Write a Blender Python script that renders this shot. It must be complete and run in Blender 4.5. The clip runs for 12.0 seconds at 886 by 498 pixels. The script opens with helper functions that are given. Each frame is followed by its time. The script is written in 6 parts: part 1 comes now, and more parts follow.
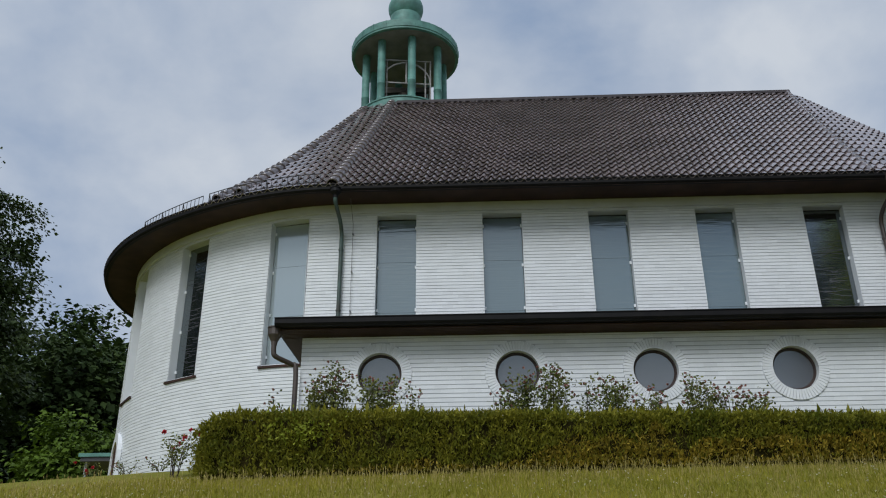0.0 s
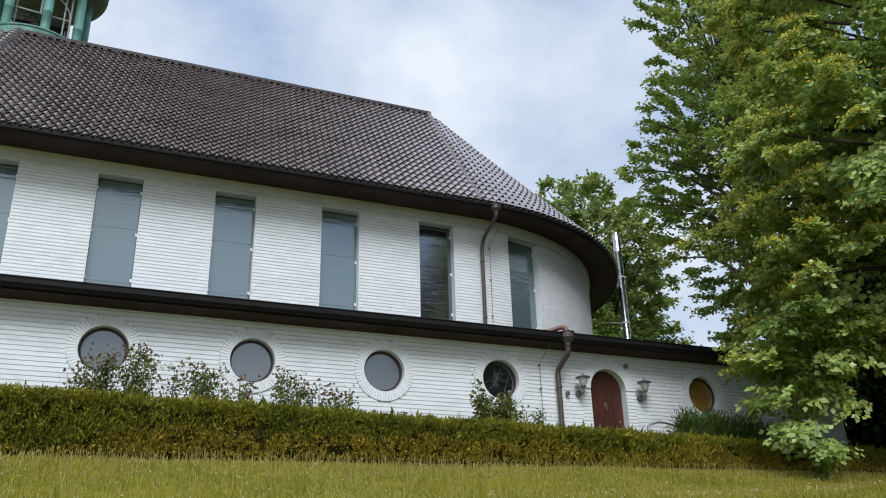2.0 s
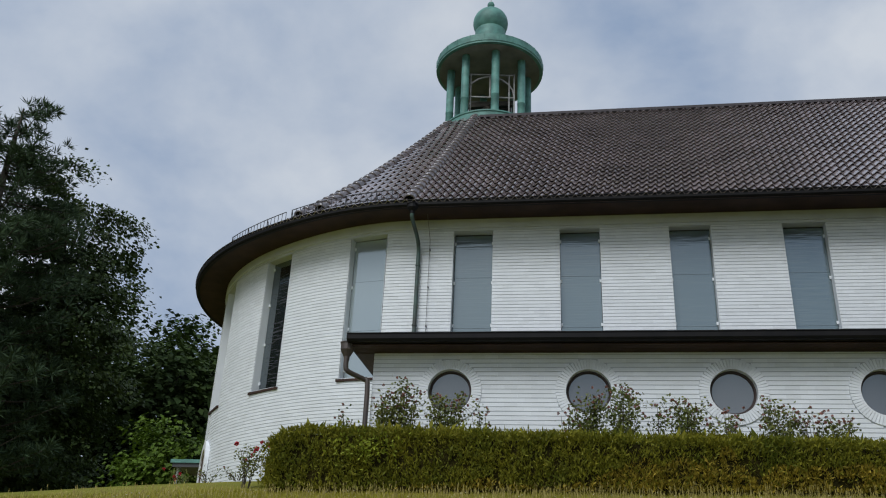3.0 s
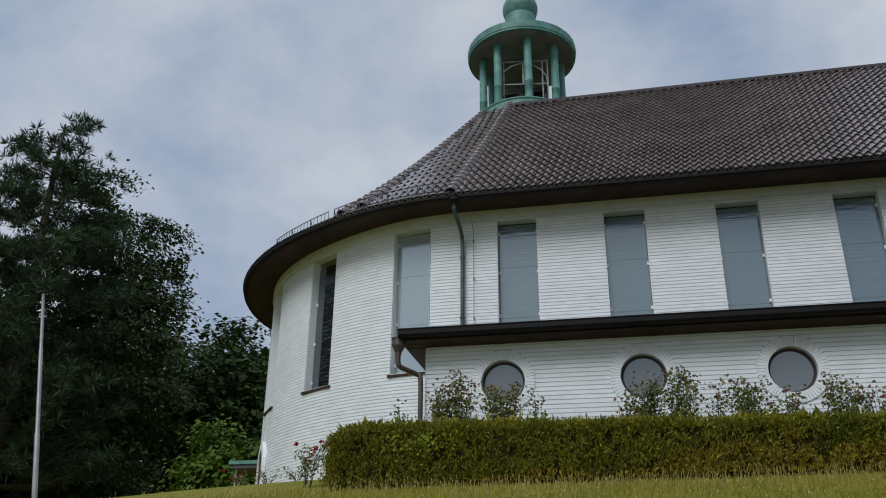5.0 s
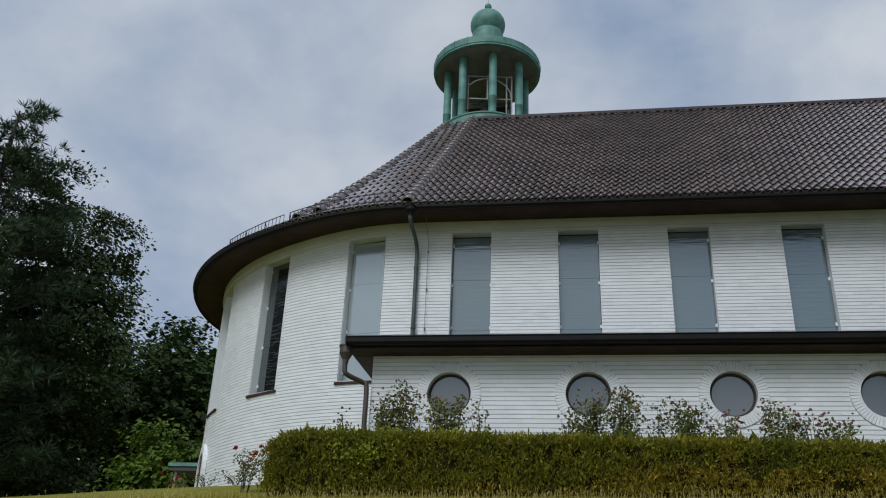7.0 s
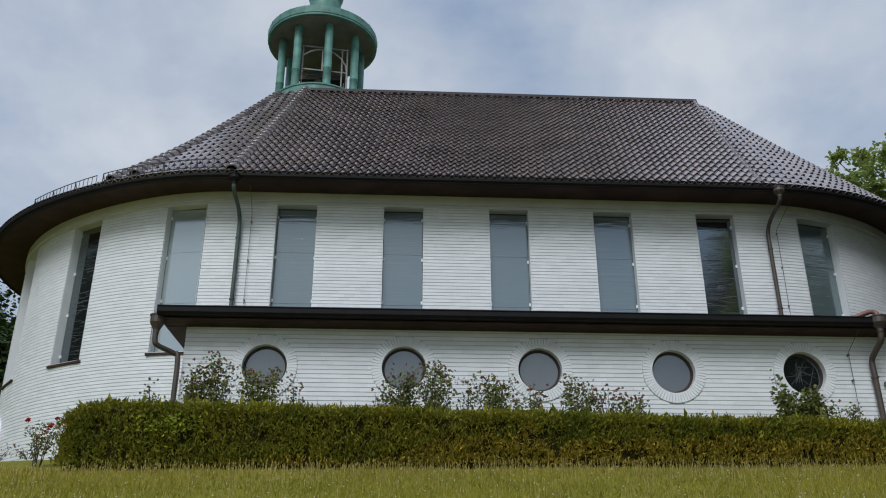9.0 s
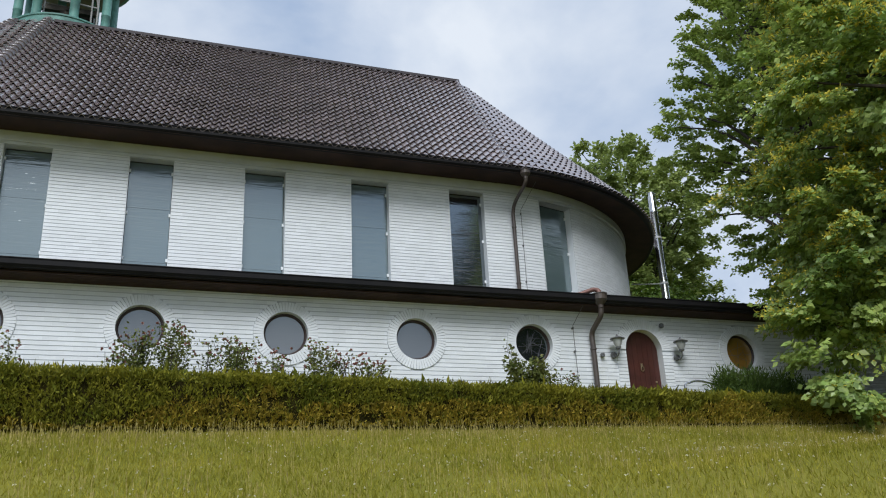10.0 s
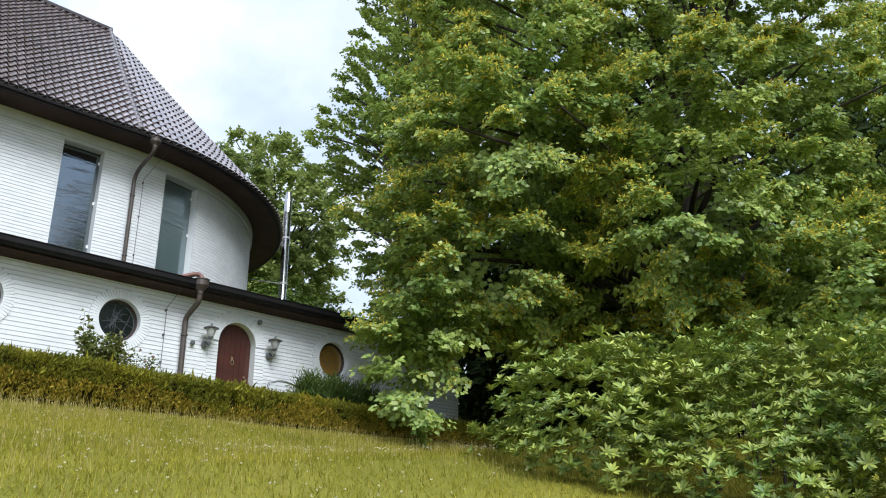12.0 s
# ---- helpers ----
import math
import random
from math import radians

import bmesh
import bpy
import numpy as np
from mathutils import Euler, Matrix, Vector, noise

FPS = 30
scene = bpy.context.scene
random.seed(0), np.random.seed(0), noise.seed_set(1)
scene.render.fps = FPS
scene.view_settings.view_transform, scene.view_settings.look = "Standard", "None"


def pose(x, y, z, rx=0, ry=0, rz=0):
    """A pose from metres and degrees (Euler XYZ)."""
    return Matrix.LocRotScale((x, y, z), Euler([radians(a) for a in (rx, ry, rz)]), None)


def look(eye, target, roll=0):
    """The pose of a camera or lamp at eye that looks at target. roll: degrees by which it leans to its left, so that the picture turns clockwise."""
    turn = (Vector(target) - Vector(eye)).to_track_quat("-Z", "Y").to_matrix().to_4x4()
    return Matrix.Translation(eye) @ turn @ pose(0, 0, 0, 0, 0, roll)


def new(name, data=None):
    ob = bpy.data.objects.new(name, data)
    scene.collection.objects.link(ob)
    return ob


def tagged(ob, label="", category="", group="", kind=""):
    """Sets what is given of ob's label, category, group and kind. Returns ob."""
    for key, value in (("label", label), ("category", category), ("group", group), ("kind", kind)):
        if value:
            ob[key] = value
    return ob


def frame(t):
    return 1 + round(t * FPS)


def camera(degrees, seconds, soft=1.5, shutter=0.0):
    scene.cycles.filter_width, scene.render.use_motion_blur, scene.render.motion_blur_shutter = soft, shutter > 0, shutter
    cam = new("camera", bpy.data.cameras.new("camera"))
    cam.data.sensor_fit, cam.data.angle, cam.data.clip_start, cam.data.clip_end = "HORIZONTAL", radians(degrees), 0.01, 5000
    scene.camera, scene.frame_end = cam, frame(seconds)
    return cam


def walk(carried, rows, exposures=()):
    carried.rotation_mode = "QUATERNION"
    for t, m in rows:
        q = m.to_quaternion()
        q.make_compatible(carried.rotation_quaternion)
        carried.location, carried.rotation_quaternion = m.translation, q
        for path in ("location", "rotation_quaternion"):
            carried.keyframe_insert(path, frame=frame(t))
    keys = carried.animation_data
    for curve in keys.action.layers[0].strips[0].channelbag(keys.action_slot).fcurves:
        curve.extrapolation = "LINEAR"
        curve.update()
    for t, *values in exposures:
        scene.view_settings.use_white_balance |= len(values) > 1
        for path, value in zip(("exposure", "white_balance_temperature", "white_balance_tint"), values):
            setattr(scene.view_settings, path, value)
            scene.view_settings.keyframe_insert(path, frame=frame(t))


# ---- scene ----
cam = camera(55.5, 12.0, soft=1.1)
EXPOSURES = [(0, -0.12), (0.5, -0.02), (1, 0.2), (1.5, 0.38), (2, 0.42), (2.5, 0.12), (3, -0.1), (5, -0.2), (6.5, -0.2), (8.5, -0.12), (9, -0.06), (9.5, 0.1), (10, 0.32),
             (10.5, 0.46), (11, 0.46), (11.5, 0.55), (12, 0.87)]
PATH = [
    (0, (-2.875, -18.747, 1.558), (-2.943, -16.916, 2.36), -0.4),
    (0.5, (-2.734, -18.816, 1.661), (-2.38, -16.999, 2.419), -0.7),
    (1, (-2.58, -18.854, 1.667), (-1.959, -17.084, 2.359), -2.4),
    (1.5, (-2.399, -18.738, 1.68), (-1.537, -17.055, 2.332), -4.2),
    (2, (-2.306, -18.622, 1.688), (-1.562, -16.926, 2.445), -1.6),
    (2.5, (-2.295, -18.615, 1.687), (-2.168, -16.797, 2.511), 0.9),
    (3, (-2.372, -18.762, 1.668), (-2.668, -16.962, 2.489), 2.6),
    (5, (-2.519, -18.775, 1.709), (-2.905, -16.982, 2.507), 0.6),
    (5.5, (-2.513, -18.733, 1.706), (-2.866, -16.936, 2.509), 1.1),
    (6, (-2.519, -18.736, 1.711), (-2.864, -16.95, 2.543), 1.8),
    (6.5, (-2.478, -18.735, 1.704), (-2.791, -16.941, 2.531), 2.3),
    (8.5, (-2.262, -18.785, 1.708), (-2.352, -16.959, 2.52), 0.6),
    (9, (-2.213, -18.754, 1.657), (-2.108, -16.915, 2.437), -0.1),
    (9.5, (-2.18, -18.749, 1.653), (-1.828, -16.922, 2.388), -1.7),
    (10, (-2.017, -18.685, 1.616), (-1.361, -16.929, 2.312), -2.9),
    (10.5, (-1.86, -18.657, 1.612), (-1.042, -16.966, 2.298), -2.9),
    (11, (-1.673, -18.777, 1.582), (-0.769, -17.121, 2.247), -1.9),
    (11.5, (-1.449, -18.857, 1.586), (-0.209, -17.418, 2.212), -0.6),
    (12, (-1.197, -18.873, 1.569), (0.142, -17.548, 2.241), -0.1),
]
walk(cam, [(t, look(eye, target, roll)) for t, eye, target, roll in PATH], EXPOSURES)

# ---- light ----
SUN_EL, SUN_AZ = 46.0, 200.0           # elevation and compass bearing (clockwise from +y), degrees
world = bpy.data.worlds.new("overcast")
scene.world = world
world.use_nodes = True
wn, wl = world.node_tree.nodes, world.node_tree.links
wn.clear()
w_out = wn.new("ShaderNodeOutputWorld")
w_bg = wn.new("ShaderNodeBackground")
w_sky = wn.new("ShaderNodeTexSky")
w_sky.sky_type, w_sky.sun_disc = "NISHITA", False
w_sky.sun_elevation, w_sky.sun_rotation = radians(SUN_EL), radians(SUN_AZ)
w_sky.air_density, w_sky.dust_density = 1.2, 3.0
w_co = wn.new("ShaderNodeTexCoord")
w_map = wn.new("ShaderNodeMapping")
w_map.inputs["Scale"].default_value = (1.0, 1.0, 1.5)
w_map.inputs["Location"].default_value = (1.35, 0.62, 0.3)
w_n1, w_n2 = wn.new("ShaderNodeTexNoise"), wn.new("ShaderNodeTexNoise")
w_n1.inputs["Scale"].default_value, w_n1.inputs["Detail"].default_value, w_n1.inputs["Roughness"].default_value = 3.0, 7.0, 0.52
w_n1.inputs["Distortion"].default_value = 0.15
w_n2.inputs["Scale"].default_value, w_n2.inputs["Detail"].default_value = 1.1, 3.0
w_ramp = wn.new("ShaderNodeValToRGB")
w_ramp.color_ramp.elements[0].position, w_ramp.color_ramp.elements[1].position = 0.30, 0.72
w_cloud = wn.new("ShaderNodeValToRGB")
w_cloud.color_ramp.elements[0].position, w_cloud.color_ramp.elements[1].position = 0.36, 0.64
w_cloud.color_ramp.elements[0].color = (3.1, 4.05, 5.7, 1)
w_cloud.color_ramp.elements[1].color = (6.6, 7.1, 7.8, 1)
w_mix = wn.new("ShaderNodeMix")
w_mix.data_type = "RGBA"
wl.new(w_co.outputs["Generated"], w_map.inputs["Vector"])
wl.new(w_map.outputs["Vector"], w_n1.inputs["Vector"])
wl.new(w_map.outputs["Vector"], w_n2.inputs["Vector"])
wl.new(w_n1.outputs["Fac"], w_cloud.inputs["Fac"])
wl.new(w_n2.outputs["Fac"], w_ramp.inputs["Fac"])
w_fac = wn.new("ShaderNodeMapRange")
w_fac.inputs["To Min"].default_value, w_fac.inputs["To Max"].default_value = 0.86, 0.98
wl.new(w_ramp.outputs["Color"], w_fac.inputs["Value"])
wl.new(w_fac.outputs["Result"], w_mix.inputs[0])
wl.new(w_sky.outputs["Color"], w_mix.inputs[6])
wl.new(w_cloud.outputs["Color"], w_mix.inputs[7])
wl.new(w_mix.outputs[2], w_bg.inputs["Color"])
w_bg.inputs["Strength"].default_value = 0.102
wl.new(w_bg.outputs["Background"], w_out.inputs["Surface"])

sun = new("sun", bpy.data.lights.new("sun", "SUN"))
sun.data.energy, sun.data.angle, sun.data.color = 2.05, radians(28), (0.97, 0.99, 1.0)
az, el = radians(SUN_AZ), radians(SUN_EL)
sun_way = Vector((math.sin(az) * math.cos(el), math.cos(az) * math.cos(el), math.sin(el)))
sun.matrix_world = look(sun_way * 80, (0, 0, 0))


# ---- materials ----
def mat(name, base, rough=0.7, metal=0.0, spec=0.5, alt=None, scale=3.0, fine=40.0, bump=0.15, dist=0.01, island=0.0, obj=0.0, trans=0.0, coat=0.0):
    """A principled material with coarse and fine variation towards alt, and relief; island/obj: brightness spread per piece."""
    m = bpy.data.materials.new(name)
    m.use_nodes = True
    n, l = m.node_tree.nodes, m.node_tree.links
    p = n["Principled BSDF"]
    p.inputs["Roughness"].default_value, p.inputs["Metallic"].default_value = rough, metal
    p.inputs["Specular IOR Level"].default_value = spec
    p.inputs["Coat Weight"].default_value, p.inputs["Coat Roughness"].default_value = coat, 0.13
    p.inputs["Coat IOR"].default_value = 1.8
    a, b = n.new("ShaderNodeTexNoise"), n.new("ShaderNodeTexNoise")
    a.inputs["Scale"].default_value, a.inputs["Detail"].default_value = scale, 5.0
    b.inputs["Scale"].default_value, b.inputs["Detail"].default_value = fine, 4.0
    geo = n.new("ShaderNodeNewGeometry")
    for t in (a, b):
        l.new(geo.outputs["Position"], t.inputs["Vector"])
    mix = n.new("ShaderNodeMix")
    mix.data_type = "RGBA"
    mix.inputs[6].default_value = (*base, 1)
    mix.inputs[7].default_value = (*(alt or [c * 0.75 for c in base]), 1)
    ramp = n.new("ShaderNodeMapRange")
    ramp.inputs["From Min"].default_value, ramp.inputs["From Max"].default_value = 0.35, 0.68
    l.new(a.outputs["Fac"], ramp.inputs["Value"])
    add = n.new("ShaderNodeMath")
    add.operation = "MULTIPLY_ADD"
    add.inputs[1].default_value = 0.35
    l.new(b.outputs["Fac"], add.inputs[0])
    l.new(ramp.outputs["Result"], add.inputs[2])
    sub = n.new("ShaderNodeMath")
    sub.operation, sub.use_clamp = "SUBTRACT", True
    sub.inputs[1].default_value = 0.17
    l.new(add.outputs[0], sub.inputs[0])
    l.new(sub.outputs[0], mix.inputs[0])
    colour = mix.outputs[2]
    for spread, source in ((island, geo.outputs["Random Per Island"]), (obj, None)):
        if spread:
            if source is None:
                source = n.new("ShaderNodeObjectInfo").outputs["Random"]
            hsv = n.new("ShaderNodeHueSaturation")
            mr = n.new("ShaderNodeMapRange")
            mr.inputs["To Min"].default_value, mr.inputs["To Max"].default_value = 1 - spread, 1 + spread
            l.new(source, mr.inputs["Value"])
            l.new(mr.outputs["Result"], hsv.inputs["Value"])
            l.new(colour, hsv.inputs["Color"])
            colour = hsv.outputs["Color"]
    l.new(colour, p.inputs["Base Color"])
    if bump:
        bp = n.new("ShaderNodeBump")
        bp.inputs["Strength"].default_value, bp.inputs["Distance"].default_value = bump, dist
        l.new(b.outputs["Fac"], bp.inputs["Height"])
        l.new(bp.outputs["Normal"], p.inputs["Normal"])
    if trans:
        tr = n.new("ShaderNodeBsdfTranslucent")
        l.new(colour, tr.inputs["Color"])
        ms = n.new("ShaderNodeMixShader")
        ms.inputs[0].default_value = trans
        l.new(p.outputs[0], ms.inputs[1])
        l.new(tr.outputs[0], ms.inputs[2])
        l.new(ms.outputs[0], n["Material Output"].inputs["Surface"])
    return m


def leaf_mat(name, dark, light, rough=0.55, trans=0.25, spread=0.35, scale=0.6, spec=0.4):
    """Foliage: each leaf its own tone between dark and light, with coarse drifts over the crown."""
    m = bpy.data.materials.new(name)
    m.use_nodes = True
    n, l = m.node_tree.nodes, m.node_tree.links
    p = n["Principled BSDF"]
    p.inputs["Roughness"].default_value, p.inputs["Specular IOR Level"].default_value = rough, spec
    geo = n.new("ShaderNodeNewGeometry")
    a = n.new("ShaderNodeTexNoise")
    a.inputs["Scale"].default_value, a.inputs["Detail"].default_value = scale, 4.0
    l.new(geo.outputs["Position"], a.inputs["Vector"])
    mr = n.new("ShaderNodeMapRange")
    mr.inputs["From Min"].default_value, mr.inputs["From Max"].default_value = 0.36, 0.64
    l.new(a.outputs["Fac"], mr.inputs["Value"])
    av = n.new("ShaderNodeMix")
    av.data_type = "FLOAT"
    av.inputs[0].default_value = 0.55
    l.new(mr.outputs["Result"], av.inputs[2])
    l.new(geo.outputs["Random Per Island"], av.inputs[3])
    mix = n.new("ShaderNodeMix")
    mix.data_type = "RGBA"
    mix.inputs[6].default_value, mix.inputs[7].default_value = (*dark, 1), (*light, 1)
    l.new(av.outputs[0], mix.inputs[0])
    hsv = n.new("ShaderNodeHueSaturation")
    wh = n.new("ShaderNodeTexWhiteNoise")
    wh.noise_dimensions = "1D"
    l.new(geo.outputs["Random Per Island"], wh.inputs["W"])
    vr = n.new("ShaderNodeMapRange")
    vr.inputs["To Min"].default_value, vr.inputs["To Max"].default_value = 1 - spread, 1 + spread
    l.new(wh.outputs["Value"], vr.inputs["Value"])
    l.new(vr.outputs["Result"], hsv.inputs["Value"])
    l.new(mix.outputs[2], hsv.inputs["Color"])
    l.new(hsv.outputs["Color"], p.inputs["Base Color"])
    tr = n.new("ShaderNodeBsdfTranslucent")
    l.new(hsv.outputs["Color"], tr.inputs["Color"])
    ms = n.new("ShaderNodeMixShader")
    ms.inputs[0].default_value = trans
    l.new(p.outputs[0], ms.inputs[1])
    l.new(tr.outputs[0], ms.inputs[2])
    l.new(ms.outputs[0], n["Material Output"].inputs["Surface"])
    return m


def pane_mat(name, base, gloss, rough, wave):
    """Clear cover sheet over dark glazing: a share of mirror over a dull ground, with faint horizontal ripples."""
    m = bpy.data.materials.new(name)
    m.use_nodes = True
    n, l = m.node_tree.nodes, m.node_tree.links
    p = n["Principled BSDF"]
    p.inputs["Base Color"].default_value = (*base, 1)
    p.inputs["Roughness"].default_value, p.inputs["Specular IOR Level"].default_value = 0.4, 0.2
    g = n.new("ShaderNodeBsdfGlossy")
    g.inputs["Roughness"].default_value = rough
    g.inputs["Color"].default_value = (0.86, 0.97, 1.0, 1)
    ms = n.new("ShaderNodeMixShader")
    ms.inputs[0].default_value = gloss
    geo = n.new("ShaderNodeNewGeometry")
    mp = n.new("ShaderNodeMapping")
    mp.inputs["Scale"].default_value = (0.7, 0.7, 13.0)
    t = n.new("ShaderNodeTexNoise")
    t.inputs["Scale"].default_value, t.inputs["Detail"].default_value = 2.0, 3.0
    l.new(geo.outputs["Position"], mp.inputs["Vector"])
    l.new(mp.outputs["Vector"], t.inputs["Vector"])
    bp = n.new("ShaderNodeBump")
    bp.inputs["Strength"].default_value, bp.inputs["Distance"].default_value = wave, 0.02
    l.new(t.outputs["Fac"], bp.inputs["Height"])
    l.new(bp.outputs["Normal"], g.inputs["Normal"])
    l.new(p.outputs[0], ms.inputs[1])
    l.new(g.outputs[0], ms.inputs[2])
    l.new(ms.outputs[0], n["Material Output"].inputs["Surface"])
    return m


WHITE = mat("white_painted_brick", (0.78, 0.81, 0.84), 0.55, alt=(0.73, 0.76, 0.785), scale=1.2, fine=60, bump=0.25, dist=0.004, island=0.045)
WHITE_PIECE = mat("white_painted_brick_piece", (0.78, 0.81, 0.84), 0.55, alt=(0.73, 0.76, 0.785), scale=1.2, fine=60, bump=0.25, dist=0.004, obj=0.045)
JOINT = mat("painted_joint", (0.55, 0.575, 0.60), 0.85, alt=(0.43, 0.45, 0.47), scale=2.0)
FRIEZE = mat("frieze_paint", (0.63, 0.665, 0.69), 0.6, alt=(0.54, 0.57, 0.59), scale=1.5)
SOFFIT = mat("brown_stained_boards", (0.058, 0.032, 0.025), 0.7, spec=0.2, alt=(0.035, 0.021, 0.017), scale=2.0, fine=30)
GUTTER = mat("dark_metal_gutter", (0.007, 0.007, 0.009), 0.6, spec=0.2, alt=(0.012, 0.011, 0.012), scale=4.0)
PIPE = mat("brown_painted_pipe", (0.085, 0.065, 0.055), 0.45, alt=(0.06, 0.05, 0.045), scale=6.0)
PIPE_GREEN = mat("patinated_pipe", (0.075, 0.13, 0.115), 0.6, alt=(0.05, 0.055, 0.05), scale=3.0)
TILE = mat("engobed_roof_tile", (0.30, 0.245, 0.250), 0.25, spec=1.0, coat=1.0, alt=(0.20, 0.163, 0.168), scale=0.9, fine=25, island=0.22, dist=0.003)
TILE_PIECE = mat("engobed_roof_tile_piece", (0.30, 0.245, 0.250), 0.25, spec=1.0, coat=1.0, alt=(0.20, 0.163, 0.168), scale=0.9, fine=25, obj=0.22, dist=0.003)
HIP = mat("dark_hip_tile", (0.125, 0.100, 0.104), 0.3, spec=0.8, coat=0.35, alt=(0.085, 0.068, 0.072), scale=0.9, fine=25, obj=0.25, dist=0.003)
GUARD = mat("dark_galvanised_guard", (0.07, 0.07, 0.075), 0.5, 0.3)
RIDGE = mat("ridge_metal", (0.030, 0.024, 0.026), 0.55, spec=0.3, alt=(0.042, 0.033, 0.034))
COPPER = mat("green_copper", (0.115, 0.285, 0.245), 0.6, alt=(0.06, 0.155, 0.135), scale=2.6, fine=18, bump=0.15)
COPPER_DARK = mat("dull_grey_soffit", (0.20, 0.205, 0.19), 0.7, alt=(0.12, 0.125, 0.115), scale=1.5)
STEEL = mat("galvanised_steel", (0.52, 0.53, 0.53), 0.45, 0.3, alt=(0.42, 0.43, 0.43), scale=5)
CHROME = mat("stainless_steel", (0.62, 0.63, 0.64), 0.2, 1.0, alt=(0.5, 0.51, 0.52), scale=3, bump=0.03)
BRONZE = mat("dark_bronze", (0.05, 0.045, 0.035), 0.5, 0.6)
# plain black for the unlit head gap and inside of the tall windows
BLACK = mat("unlit_black", (0.012, 0.012, 0.013), 0.6)
PANE = pane_mat("cover_sheet", (0.085, 0.122, 0.132), 0.21, 0.07, 0.22)
PANE_CLEAR = pane_mat("clear_cover_sheet", (0.008, 0.010, 0.012), 0.27, 0.03, 0.10)
# base colour lightened to stand for the brighter sky mirrored in this sheet
PANE_SKY_PALE = pane_mat("sky_pale_cover_sheet", (0.30, 0.345, 0.345), 0.28, 0.12, 0.025)
DOORWOOD = mat("red_brown_door_wood", (0.075, 0.022, 0.016), 0.42, alt=(0.052, 0.016, 0.012), scale=4, fine=50)
BRASS = mat("brass", (0.55, 0.45, 0.28), 0.35, 0.9)
BARK = mat("bark", (0.07, 0.055, 0.04), 0.9, alt=(0.035, 0.03, 0.024), scale=3, fine=18, bump=0.6, dist=0.03)
SOIL = mat("meadow_soil", (0.165, 0.165, 0.026), 0.95, spec=0.1, alt=(0.22, 0.205, 0.036), scale=0.7, fine=14, bump=0.6, dist=0.05)


# ---- geometry helpers ----
def mesh_from(name, verts, faces, material, smooth=False):
    me = bpy.data.meshes.new(name)
    me.from_pydata([tuple(v) for v in verts], [], [tuple(f) for f in faces])
    me.materials.append(material)
    if smooth:
        me.polygons.foreach_set("use_smooth", [True] * len(me.polygons))
    me.update()
    return me


def weld(me):
    bm = bmesh.new()
    bm.from_mesh(me)
    bmesh.ops.remove_doubles(bm, verts=bm.verts, dist=0.001)
    bm.to_mesh(me)
    bm.free()
    return me


def mesh_np(name, verts, faces, material, smooth=False):
    """A mesh from arrays: verts (n,3), faces (m,k) with k corners each."""
    verts, faces = np.asarray(verts, dtype=np.float32), np.asarray(faces, dtype=np.int32)
    me = bpy.data.meshes.new(name)
    me.vertices.add(len(verts))
    me.vertices.foreach_set("co", verts.ravel())
    k = faces.shape[1]
    me.loops.add(faces.size)
    me.loops.foreach_set("vertex_index", faces.ravel())
    me.polygons.add(len(faces))
    me.polygons.foreach_set("loop_start", np.arange(0, faces.size, k, dtype=np.int32))
    me.polygons.foreach_set("loop_total", np.full(len(faces), k, dtype=np.int32))
    if smooth:
        me.polygons.foreach_set("use_smooth", np.ones(len(faces), dtype=bool))
    me.materials.append(material)
    me.update(calc_edges=True)
    return me


def thing(name, label, category, group="", kind="", at=(0, 0, 0)):
    e = new(name)
    e.location = at
    e.empty_display_size = 0.2
    return tagged(e, label, category, group, kind)


def child(ob, parent, label=""):
    ob.parent = parent
    if label:
        ob["label"] = label
    return ob


def part(name, bm, material, parent=None, label="", smooth=False):
    me = bpy.data.meshes.new(name)
    bmesh.ops.recalc_face_normals(bm, faces=bm.faces)
    bm.to_mesh(me)
    bm.free()
    me.materials.append(material)
    if smooth:
        me.polygons.foreach_set("use_smooth", [True] * len(me.polygons))
        me.set_sharp_from_angle(angle=radians(40))
    ob = new(name, me)
    if parent:
        child(ob, parent, label)
    return ob


def box(bm, lo, hi, bevel=0.0):
    r = bmesh.ops.create_cube(bm, size=1.0)
    lo, hi = Vector(lo), Vector(hi)
    for v in r["verts"]:
        v.co = Vector(((lo[i] + hi[i]) / 2 + v.co[i] * (hi[i] - lo[i]) for i in range(3)))
    if bevel:
        es = list({e for v in r["verts"] for e in v.link_edges})
        bmesh.ops.bevel(bm, geom=es, offset=bevel, segments=1, affect="EDGES")
    return r["verts"]


def boxed(name, lo, hi, material, parent=None, label="", bevel=0.0):
    bm = bmesh.new()
    box(bm, lo, hi, bevel)
    return part(name, bm, material, parent, label)


def lathe(bm, profile, centre, n=32):
    """Turns (radius, height) pairs round a vertical axis."""
    rings = []
    for r, z in profile:
        rings.append([bm.verts.new((centre[0] + r * math.cos(2 * math.pi * i / n), centre[1] + r * math.sin(2 * math.pi * i / n), centre[2] + z)) for i in range(n)])
    for a, b in zip(rings, rings[1:]):
        for i in range(n):
            bm.faces.new((a[i], a[(i + 1) % n], b[(i + 1) % n], b[i]))
    bm.faces.new(rings[0][::-1])
    bm.faces.new(rings[-1])


